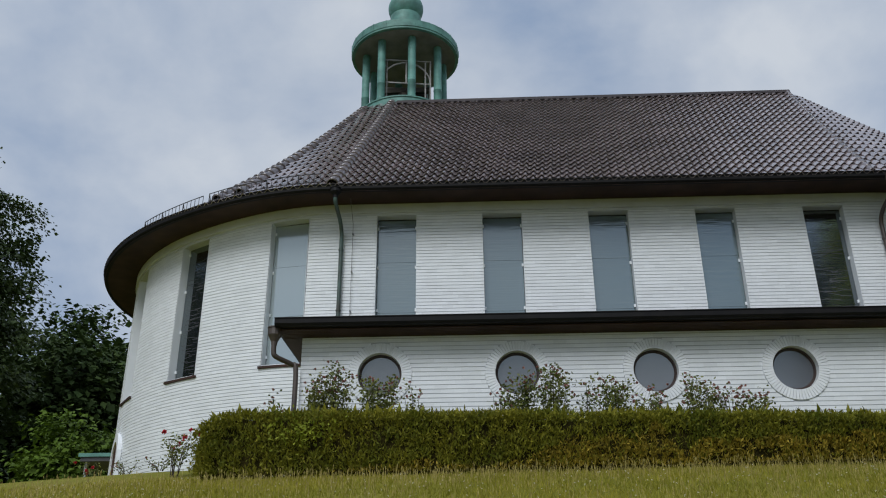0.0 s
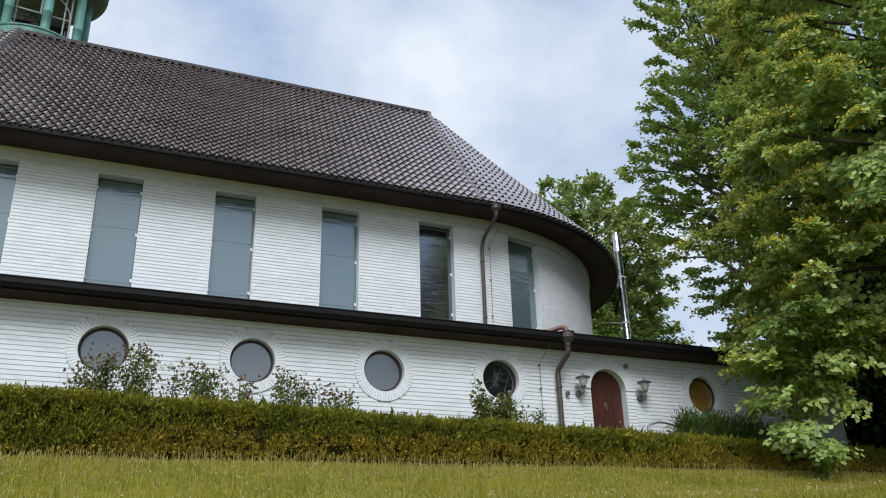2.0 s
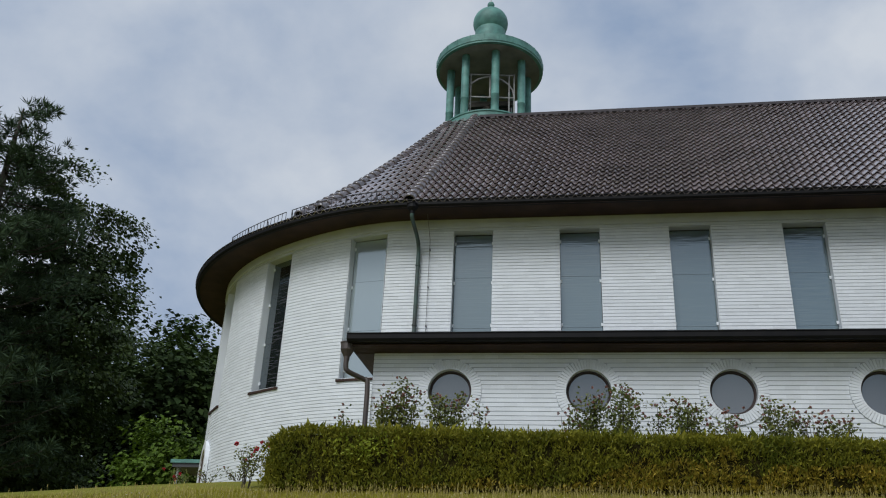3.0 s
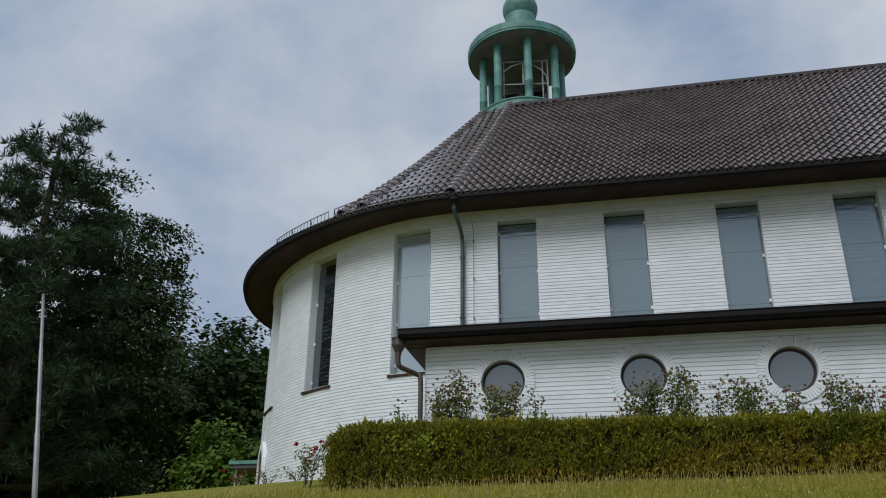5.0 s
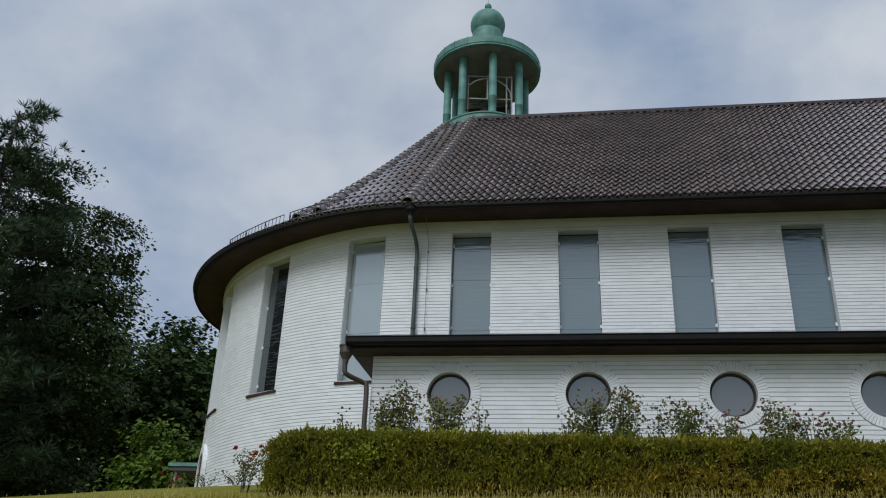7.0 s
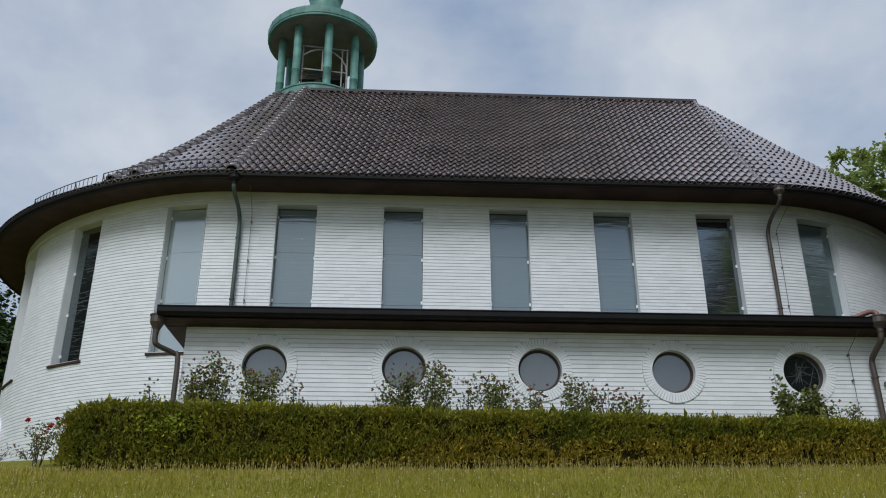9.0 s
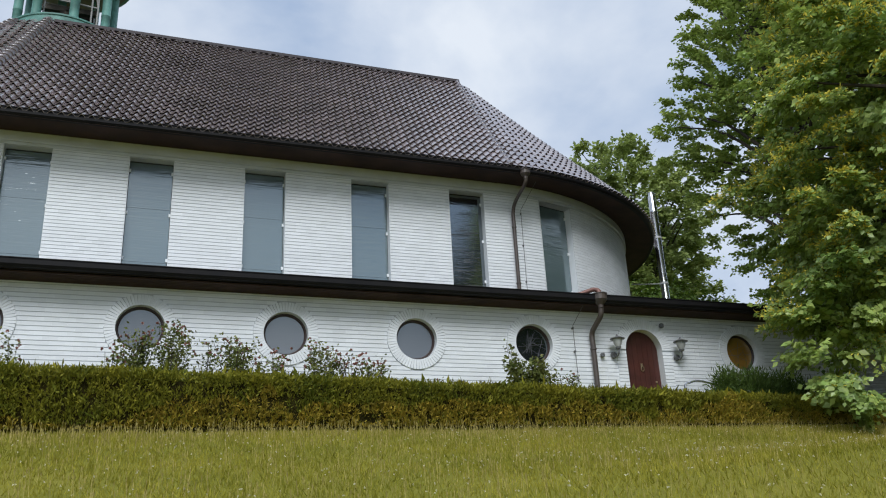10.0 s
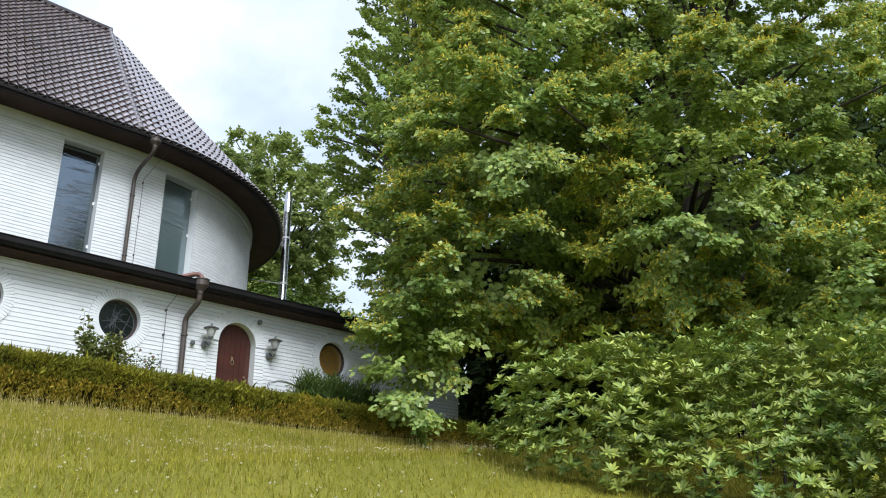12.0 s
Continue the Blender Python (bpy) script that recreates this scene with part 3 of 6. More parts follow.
# ---- aisle along the front ----
AX0, AX1, AY, AZ0, AZ1 = -6.15, 15.0, -3.4, 3.5, 6.48
PORT_Z, PORT_R, RING_R = 5.74, 0.415, 0.605
PORTS = [-4.65, -2.07, 0.49, 3.045, 5.59, 10.78]
DOOR_X, DOOR_W, DOOR_SPRING, DOOR_FOOT = 8.20, 0.45, 5.70, 4.02
aisle = thing("aisle", "low white-painted brick side aisle with round windows", "church aisle", at=(4.3, AY, AZ0))
aisle.matrix_world = Matrix.Translation((4.3, AY, AZ0))
bpy.context.view_layer.update()


def ray_rect(a, cx, cz, x0, x1, z0, z1):
    c, s = math.cos(a), math.sin(a)
    t = min(((x1 if c > 0 else x0) - cx) / c if abs(c) > 1e-9 else 1e9, ((z1 if s > 0 else z0) - cz) / s if abs(s) > 1e-9 else 1e9)
    return cx + c * t, cz + s * t


def door_edge(a, w, extra=0.0):
    """Radius of the arched opening, seen from the middle of its arch, towards angle a."""
    c, s = math.cos(a), math.sin(a)
    if s >= 0:
        return w
    t = w / abs(c) if abs(c) > 1e-9 else 1e9
    return min(t, (DOOR_SPRING - DOOR_FOOT) / -s)


def holed_panel(x0, x1, cx, cz, radius, out):
    """Wall between x0 and x1 with one opening, given by its radius for each angle, cut through."""
    verts, faces = out
    angles = sorted({2 * math.pi * i / 64 for i in range(64)} | {math.atan2(z - cz, x - cx) % (2 * math.pi) for x in (x0, x1) for z in (AZ0, AZ1)}
                    | ({math.atan2(DOOR_FOOT - DOOR_SPRING, x) % (2 * math.pi) for x in (-DOOR_W, DOOR_W)} if cx == DOOR_X else set()))
    i, n = len(verts), len(angles)
    for a in angles:
        r = radius(a)
        hx, hz = cx + r * math.cos(a), cz + r * math.sin(a)
        ox, oz = ray_rect(a, cx, cz, x0, x1, AZ0, AZ1)
        verts.extend(((hx, AY + 0.012, hz), (ox, AY + 0.012, oz), (hx, AY + 0.36, hz), (ox, AY + 0.36, oz)))
    for k in range(n):
        a, b = i + 4 * k, i + 4 * ((k + 1) % n)
        faces.extend(((a, a + 1, b + 1, b), (a + 2, b + 2, b + 3, a + 3), (a, b, b + 2, a + 2), (a + 1, a + 3, b + 3, b + 1)))


def aisle_core():
    out = ([], [])
    spots = [(x, PORT_Z, lambda a: PORT_R) for x in PORTS[:5]] + [(DOOR_X, DOOR_SPRING, lambda a: door_edge(a, DOOR_W)), (PORTS[5], PORT_Z, lambda a: PORT_R)]
    bounds = [AX0] + [(spots[i][0] + spots[i + 1][0]) / 2 for i in range(len(spots) - 1)] + [12.4]
    for (cx, cz, f), x0, x1 in zip(spots, bounds, bounds[1:]):
        holed_panel(x0, x1, cx, cz, f, out)
    return new("wall_core", weld(mesh_from("wall_core", out[0], out[1], JOINT)))


adopt(aisle_core(), aisle)
adopt(boxed("wall_core", (12.4, AY + 0.012, AZ0), (AX1, AY + 0.36, AZ1), JOINT), aisle)
adopt(boxed("end_wall", (AX0, AY + 0.36, AZ0), (AX0 + 0.36, 0.3, 6.95), WHITE), aisle)
adopt(boxed("end_wall", (AX1 - 0.36, AY + 0.36, AZ0), (AX1, 6.0, 6.95), WHITE), aisle)
adopt(boxed("back_wall", (12.0, 6.0, AZ0), (AX1, 6.36, 6.95), WHITE), aisle)

# reveal linings of the openings, white like the wall
def lining(cx, cz, radius, n, parent):
    verts, faces = [], []
    for k in range(n + 1):
        a = 2 * math.pi * k / n
        r = radius(a) - 0.004
        for y in (AY - 0.004, AY + 0.20):
            verts.append((cx + r * math.cos(a), y, cz + r * math.sin(a)))
    for k in range(n):
        faces.append((2 * k, 2 * k + 1, 2 * k + 3, 2 * k + 2))
    adopt(new("reveal", mesh_from("reveal", verts, faces, WHITE)), parent)


# flat roof, boarded soffit and gutter
def aisle_roof():
    x0, x1, y0 = AX0 - 0.39, AX1 + 0.45, AY - 0.46
    bm = bmesh.new()
    v = [bm.verts.new(p) for p in ((x0, y0, 6.62), (x1, y0, 6.62), (x1, 0.35, 6.98), (x0, 0.35, 6.98), (x0, y0, 6.54), (x1, y0, 6.54), (x1, 0.35, 6.9), (x0, 0.35, 6.9))]
    for f in ((0, 1, 2, 3), (7, 6, 5, 4), (0, 4, 5, 1), (1, 5, 6, 2), (2, 6, 7, 3), (3, 7, 4, 0)):
        bm.faces.new([v[i] for i in f])
    adopt(part("roof_sheet", bm, RIDGE), aisle, "dark bitumen aisle roof")
    for k in range(6):                      # soffit boards
        a, b = y0 + 0.03 + k * 0.075, y0 + 0.03 + k * 0.075 + 0.071
        adopt(boxed("soffit_board", (x0 + 0.03, a, 6.50 - 0.004 * k), (x1 - 0.03, min(b, AY - 0.006), 6.525 - 0.004 * k), SOFFIT), aisle)
    for k in range(6):
        a = x0 + 0.03 + k * 0.075
        adopt(boxed("soffit_board", (a, AY, 6.475), (min(a + 0.071, AX0 - 0.006), -0.4, 6.50), SOFFIT), aisle)
    adopt(boxed("end_fascia", (x0 - 0.02, y0 - 0.0, 6.5), (x0 + 0.025, 0.0, 6.66), GUTTER), aisle)
    prof = [(0.0, 6.545), (-0.10, 6.545), (-0.135, 6.59), (-0.14, 6.68), (-0.155, 6.685), (-0.155, 6.70), (-0.125, 6.70), (-0.11, 6.60), (0.0, 6.60)]
    verts, faces, k = [], [], len(prof)
    for x in (x0 - 0.03, 6.93, 6.95, x1):
        for dy, z in prof:
            verts.append((x, y0 + dy, z))
    for i in range(3):
        for j in range(k):
            faces.append((i * k + j, i * k + (j + 1) % k, (i + 1) * k + (j + 1) % k, (i + 1) * k + j))
    faces += [tuple(range(k)), tuple(range(4 * k - 1, 3 * k - 1, -1))]
    adopt(new("gutter", mesh_from("gutter", verts, faces, GUTTER)), aisle, "dark metal aisle gutter")


aisle_roof()

# ---- round windows with rowlock surrounds ----
def ring_brick_mesh(r0, r1, n, name="brick"):
    a = math.pi / n * 0.94
    pts = [(r0, -a), (r1, -a), (r1, a), (r0, a)]
    v = [(r * math.cos(t), 0.012, r * math.sin(t)) for r, t in pts]
    c = 0.003
    pts2 = [(r0, -a), (r1 - c, -a + c / r1), (r1 - c, a - c / r1), (r0, a)]
    v += [(r * math.cos(t), -0.022, r * math.sin(t)) for r, t in pts2]
    f = [(4, 5, 6, 7), (0, 1, 5, 4), (1, 2, 6, 5), (2, 3, 7, 6), (3, 0, 4, 7)]
    return mesh_from(name, v, f, WHITE_PIECE)


RING_BRICK = ring_brick_mesh(PORT_R, RING_R, 60)
PORT_PANES = [PANE_MILK_DARK := pane_mat("dull_cover_sheet", (0.085, 0.083, 0.088), 0.15, 0.09, 0.10)] * 4 + [PANE_CLEAR, pane_mat("amber_leaded_glass", (0.28, 0.15, 0.03), 0.14, 0.08, 0.05)]
# brown frame paint, its colour deepened for the shade inside the recess
FRAME_BROWN = mat("brown_window_frame", (0.040, 0.022, 0.018), 0.5)


def round_window(i, x):
    lab = ("round window with grey cover sheet in a brick ring", "round leaded window with dark glass in a brick ring", "round window with amber leaded glass in a brick ring")[0 if i < 4 else i - 3]
    w = thing("round_window", lab, "window", "round aisle windows", at=(x, AY, PORT_Z))
    w.matrix_world = Matrix.Translation((x, AY, PORT_Z))
    for k in range(60):
        o = new("brick", RING_BRICK)
        o.parent = w
        o.matrix_basis = Matrix.Rotation(-2 * math.pi * k / 60, 4, "Y")
    lining(x, PORT_Z, lambda a: PORT_R, 48, w)
    bm = bmesh.new()
    n = 48
    prof = [(PORT_R - 0.006, 0.10), (PORT_R - 0.006, 0.19), (PORT_R - 0.05, 0.19), (PORT_R - 0.05, 0.115), (PORT_R - 0.035, 0.10)]
    rings = [[bm.verts.new((r * math.cos(2 * math.pi * k / n), y, r * math.sin(2 * math.pi * k / n))) for r, y in prof] for k in range(n)]
    for k in range(n):
        for j in range(len(prof)):
            bm.faces.new((rings[k][j], rings[(k + 1) % n][j], rings[(k + 1) % n][(j + 1) % 5], rings[k][(j + 1) % 5]))
    part("window_frame", bm, FRAME_BROWN, w, "brown round frame")
    bm = bmesh.new()
    bmesh.ops.create_cone(bm, cap_ends=True, segments=48, radius1=PORT_R - 0.045, radius2=PORT_R - 0.045, depth=0.012, matrix=Matrix.Translation((0, 0.14, 0)) @ Matrix.Rotation(math.pi / 2, 4, "X"))
    part("pane", bm, PORT_PANES[i], w)
    if i >= 4:
        rng = random.Random(60 + i)
        for k in range(16 if i == 4 else 7):
            a0 = rng.uniform(0, 6.28)
            a1 = a0 + rng.uniform(1.2, 3.2)
            r = PORT_R - 0.06
            r0, r1 = r * rng.uniform(0.3, 1), r * rng.uniform(0.3, 1)
            bm = bmesh.new()
            tube(bm, [(r0 * math.cos(a0), 0.131, r0 * math.sin(a0)), (r1 * math.cos(a1), 0.131, r1 * math.sin(a1))], 0.0035, 5)
            part("lead_bar", bm, LEAD, w)


for i, x in enumerate(PORTS):
    round_window(i, x)

# ---- arched door ----
def arched_door():
    d = thing("door_1", "red-brown wooden arched door with brass ring, closed", "door", kind="structure", at=(DOOR_X, AY, DOOR_FOOT))
    d.matrix_world = Matrix.Translation((DOOR_X, AY, DOOR_FOOT))
    H = DOOR_SPRING - DOOR_FOOT
    lining(DOOR_X, DOOR_SPRING, lambda a: door_edge(a, DOOR_W), 96, d)
    # leaf of upright boards under the arch
    nb_ = 7
    for k in range(nb_):
        x0, x1 = -DOOR_W + 0.008 + k * (2 * DOOR_W - 0.016) / nb_, -DOOR_W + 0.008 + (k + 1) * (2 * DOOR_W - 0.016) / nb_ - 0.005
        t0, t1 = (H + math.sqrt(max(0.0, (DOOR_W - 0.006) ** 2 - x * x)) for x in (x0, x1))
        v = [(x0, 0.16, 0.0), (x1, 0.16, 0.0), (x1, 0.16, t1), ((x0 + x1) / 2, 0.16, H + math.sqrt((DOOR_W - 0.006) ** 2 - ((x0 + x1) / 2) ** 2)), (x0, 0.16, t0)]
        v += [(x, y + 0.045, z) for x, y, z in v]
        child(new("board", mesh_from("board", v, [(0, 1, 2, 3, 4), (9, 8, 7, 6, 5), (0, 5, 6, 1), (1, 6, 7, 2), (2, 7, 8, 3), (3, 8, 9, 4), (4, 9, 5, 0)], DOORWOOD)), d)
    bm = bmesh.new()
    pts = [(0.035 * math.sin(a), 0.135, 1.30 + 0.055 * math.cos(a)) for a in [2 * math.pi * k / 16 for k in range(17)]]
    tube(bm, pts, 0.009, 6)
    part("door_ring", bm, BRASS, d, "brass ring knocker")
    bm = bmesh.new()
    box(bm, (-0.022, 0.14, 1.34), (0.022, 0.165, 1.42), 0.004)
    part("ring_plate", bm, BRASS, d)
    bm = bmesh.new()
    box(bm, (0.30, 0.135, 1.0), (0.34, 0.165, 1.04), 0.006)
    part("lock", bm, BRASS, d)
    # rowlock arch and toothed jambs
    n = 36
    me = ring_brick_mesh(DOOR_W, DOOR_W + 0.235, 2 * n)
    for k in range(n):
        o = new("brick", me)
        o.parent = d
        o.matrix_basis = Matrix.Translation((0, 0, H)) @ Matrix.Rotation(-math.pi * (k + 0.5) / n, 4, "Y")
    bm = bmesh.new()
    box(bm, (DOOR_W, -0.022, 0.002), (DOOR_W + 0.235, 0.012, 0.068), 0.003)
    me2 = bpy.data.meshes.new("jamb_brick")
    bm.to_mesh(me2)
    bm.free()
    me2.materials.append(WHITE_PIECE)
    for k in range(int(H / 0.075)):
        for side in (0, math.pi):
            o = new("brick", me2)
            o.parent = d
            o.matrix_basis = Matrix.Translation((0, 0, k * 0.075)) @ Matrix.Rotation(side, 4, "Z") @ (Matrix.Translation((0, -0.01, 0)) if side else Matrix.Identity(4)) @ (Matrix.Scale(-1, 4, (0, 1, 0)) if side else Matrix.Identity(4))
    return d


arched_door()
tagged(boxed("doorstep", (DOOR_X - 0.8, AY - 1.0, 3.6), (DOOR_X + 0.8, AY - 0.03, 4.02), mat("grey_stone", (0.32, 0.31, 0.29), 0.8), bevel=0.015), "grey stone step before the arched door", "step", kind="structure")


def wall_lamp(x):
    w = thing("wall_lamp", "grey metal carriage lamp on a wall bracket", "wall lamp", "lamps beside the door", at=(x, AY, 5.55))
    grey = LAMP_GREY
    bm = bmesh.new()
    bmesh.ops.create_cone(bm, cap_ends=True, segments=20, radius1=0.075, radius2=0.06, depth=0.05, matrix=Matrix.Translation((0, -0.05, 0.0)) @ Matrix.Rotation(math.pi / 2, 4, "X"))
    part("wall_plate", bm, grey, w)
    bm = bmesh.new()
    tube(bm, smooth_path([(0, -0.06, 0.0), (0, -0.16, -0.05), (0, -0.25, 0.0), (0, -0.25, 0.11)]), 0.016, 8)
    part("bracket_arm", bm, grey, w)
    bm = bmesh.new()
    lathe(bm, [(0.02, 0.08), (0.055, 0.10), (0.06, 0.13), (0.05, 0.135)], (0, -0.25, 0), 20)
    part("lamp_foot", bm, grey, w)
    bm = bmesh.new()
    lathe(bm, [(0.05, 0.135), (0.085, 0.20), (0.10, 0.27), (0.098, 0.30)], (0, -0.25, 0), 20)
    part("glass_body", bm, LAMP_GLASS, w, "frosted glass body", True)
    bm = bmesh.new()
    lathe(bm, [(0.155, 0.295), (0.16, 0.305), (0.10, 0.335), (0.03, 0.36), (0.018, 0.395), (0.008, 0.405)], (0, -0.25, 0), 20)
    part("lamp_roof", bm, grey, w, "flat conical metal roof", True)


LAMP_GREY = mat("weathered_grey_metal", (0.16, 0.165, 0.17), 0.5, 0.3)
LAMP_GLASS = mat("frosted_glass", (0.5, 0.51, 0.5), 0.3, spec=0.6)
wall_lamp(7.42)
wall_lamp(8.99)
bm = bmesh.new()
box(bm, (7.0 + 0.10, AY - 0.09, 5.50), (7.18, AY - 0.02, 5.58), 0.01)
tagged(part("door_bell", bm, LAMP_GREY), "small grey bell box on the wall", "bell")
bm = bmesh.new()
lathe(bm, [(0.02, -0.03), (0.05, -0.01), (0.05, 0.06), (0.02, 0.08)], (8.68, AY - 0.08, 6.22), 12)
box(bm, (8.66, AY - 0.06, 6.22), (8.70, AY - 0.004, 6.26))
tagged(part("light_sensor", bm, LAMP_GREY), "small grey light sensor over the door", "sensor")

# handrail by the step
bm = bmesh.new()
tube(bm, smooth_path([(8.36, AY - 1.02, 3.9), (8.37, AY - 1.02, 4.66), (8.46, AY - 1.05, 4.77), (8.75, AY - 1.1, 4.80), (9.4, AY - 1.25, 4.58), (9.46, AY - 1.27, 4.50), (9.46, AY - 1.27, 3.7)], 6), 0.022, 8)
tagged(part("handrail", bm, CHROME, smooth=True), "bent steel tube handrail beside the steps", "handrail")

# ---- rainwater pipes and lightning wires ----
def downpipe(name, path, hopper, material, label, r=0.048, hop_size=(0.13, 0.11), collars=()):
    t = thing(name, label, "downpipe", at=hopper)
    off = Vector(hopper)
    bm = bmesh.new()
    tube(bm, [p - off for p in smooth_path(path, 6)], r, 12)
    part("pipe", bm, material, t, smooth=True)
    a, h = hop_size
    bm = bmesh.new()
    lathe(bm, [(0.055, -h - 0.06), (0.06, -h), (a, -h * 0.2), (a, h * 0.6), (a + 0.015, h * 0.62), (a + 0.015, h * 0.75)], (0, 0, 0), 14)
    part("hopper", bm, GUTTER if material is PIPE_GREEN else material, t)
    for c in collars:
        bm = bmesh.new()
        lathe(bm, [(r + 0.002, -0.02), (r + 0.014, -0.018), (r + 0.014, 0.018), (r + 0.002, 0.02)], Vector(c) - off, 12)
        part("collar", bm, material, t)
    return t


downpipe("downpipe", [(-6.10, -0.92, 10.85), (-6.10, -0.86, 10.66), (-6.06, -0.34, 10.42), (-6.05, -0.12, 10.2), (-6.05, -0.10, 9.8), (-6.05, -0.10, 8.4), (-6.05, -0.10, 6.95)], (-6.10, -0.92, 10.93), PIPE_GREEN,
         "patinated green copper downpipe on the nave wall", collars=[(-6.05, -0.10, 9.75), (-6.05, -0.10, 8.2), (-6.05, -0.10, 7.05)])
downpipe("downpipe", [(6.98, -0.95, 10.85), (6.98, -0.88, 10.66), (6.95, -0.34, 10.42), (6.95, -0.12, 10.2), (6.95, -0.10, 9.8), (6.95, -0.10, 8.4), (6.95, -0.10, 6.95)], (6.98, -0.95, 10.93), PIPE,
         "brown metal downpipe on the nave wall", collars=[(6.95, -0.10, 9.75), (6.95, -0.10, 8.2)])
downpipe("downpipe", [(-6.60, AY - 0.36, 6.40), (-6.60, AY - 0.36, 6.12), (-6.55, AY - 0.33, 6.02), (-6.30, AY - 0.12, 5.93), (-6.22, AY - 0.10, 5.84), (-6.21, AY - 0.10, 5.0), (-6.21, AY - 0.10, 3.7)], (-6.60, AY - 0.36, 6.46), PIPE,
         "brown downpipe with swan neck at the aisle corner", hop_size=(0.13, 0.16))
downpipe("downpipe", [(6.93, AY - 0.55, 6.42), (6.93, AY - 0.50, 6.26), (6.92, AY - 0.28, 6.12), (6.91, AY - 0.11, 5.98), (6.91, AY - 0.10, 5.7), (6.91, AY - 0.10, 4.9), (6.91, AY - 0.10, 3.7)], (6.93, AY - 0.55, 6.62), PIPE,
         "brown downpipe with hopper on the aisle wall", r=0.056, hop_size=(0.15, 0.14), collars=[(6.91, AY - 0.10, 5.65)])


def wire(pts, studs, label):
    t = thing("lightning_wire", label, "lightning conductor", at=pts[0])
    o = Vector(pts[0])
    bm = bmesh.new()
    tube(bm, [Vector(p) - o for p in pts], 0.006, 6)
    part("wire", bm, LAMP_GREY, t)
    for s in studs:
        bm = bmesh.new()
        box(bm, Vector(s) - o - Vector((0.015, 0.02, 0.02)), Vector(s) - o + Vector((0.015, 0.05, 0.02)), 0.004)
        part("stud", bm, LAMP_GREY, t)


wire([(-5.80, -0.5, 10.95), (-5.78, -0.06, 10.45), (-5.78, -0.06, 6.95)], [(-5.78, -0.05, z) for z in (10.2, 9.2, 8.2)], "thin lightning wire on the nave wall")
wire([(7.50, -0.5, 10.95), (7.22, -0.02, 10.3), (7.22, 0.0, 6.95)], [(7.22, 0.0, z) for z in (10.2, 9.3, 8.3)], "thin lightning wire on the nave wall")
wire([(6.60, AY - 0.4, 6.5), (6.50, AY - 0.06, 6.15), (6.50, AY - 0.06, 3.8)], [(6.50, AY - 0.05, z) for z in (6.1, 5.6, 5.05)], "thin lightning wire on the aisle wall")
bm = bmesh.new()
tube(bm, smooth_path([(6.35, AY - 0.2, 6.72), (6.62, AY - 0.28, 6.78), (6.86, AY - 0.42, 6.85), (6.93, AY - 0.52, 6.80), (6.93, AY - 0.55, 6.70)]), 0.05, 10)
tagged(part("copper_spout", bm, mat("bright_copper", (0.22, 0.11, 0.09), 0.5, 0.3), smooth=True), "bright copper rainwater bend on the aisle gutter", "spout")

# ---- cupola ----
CX, CY = -5.33, YM + 1.75
cup = thing("cupola", "green copper bell cupola with eight columns and ball", "cupola", at=(CX, CY, 18.37))
cup.scale = (1.068, 1.068, 1.068)


def cup_part(name, prof, material, label="", n=48, smooth=True, z0=17.3):
    bm = bmesh.new()
    lathe(bm, [(r, z - z0) for r, z in prof], (0, 0, 0), n)
    return part(name, bm, material, cup, label, smooth)


cup_part("base_ring", [(1.66, 16.9), (1.64, 17.45), (1.62, 17.72), (1.65, 17.74), (1.65, 17.79), (1.30, 17.84)], COPPER, "green copper base ring")
cup_part("roof_underside", [(0.05, 20.36), (1.84, 20.352), (1.84, 20.366), (0.05, 20.368)], COPPER_DARK)
cupola_roof = cup_part("roof_rim", [(1.84, 20.47), (1.84, 20.37), (1.95, 20.37), (1.95, 20.44), (1.97, 20.45), (1.97, 20.72), (1.93, 20.75), (1.2, 20.95), (0.70, 21.35), (0.58, 21.9), (0.575, 22.3), (0.4, 22.4)], COPPER, "green copper cupola roof")
for k in range(24):
    a = 2 * math.pi * k / 24
    bm = bmesh.new()
    box(bm, (-0.006, -0.012, 20.45 - 17.3), (0.006, 0.006, 20.73 - 17.3))
    o = part("seam", bm, COPPER, cupola_roof)
    o.matrix_basis = Matrix.Rotation(a, 4, "Z") @ Matrix.Translation((0, -1.972, 0))
cup_part("ball", [(0.65 * math.sin(radians(a)) + 0.01, 22.72 - 0.645 * math.cos(radians(a))) for a in range(3, 178, 6)] + [(0.05, 23.38), (0.05, 23.5)], COPPER, "green copper ball", 64)
cup_part("finial", [(0.05, 23.36), (0.06, 23.48), (0.11, 23.54), (0.14, 23.63), (0.11, 23.72), (0.03, 23.77)], COPPER, n=16)
cup_part("lightning_rod", [(0.024, 23.75), (0.020, 25.2)], STEEL, "pale lightning rod", n=10)
view = math.atan2(-25.5, 2.65)
for k in range(8):
    a = view + radians(8.6 + 45 * k)
    bm = bmesh.new()
    r = 0.14
    lathe(bm, [(r + 0.012, 0.40), (r + 0.012, 0.62), (r, 0.63), (r, 1.2), (r + 0.008, 1.21), (r + 0.008, 1.24), (r, 1.25), (r, 3.05), (r - 0.03, 3.12), (r - 0.03, 3.22)], (1.42 * math.cos(a), 1.42 * math.sin(a), 0), 16)
    part("column", bm, COPPER, cup, "green copper column", True)
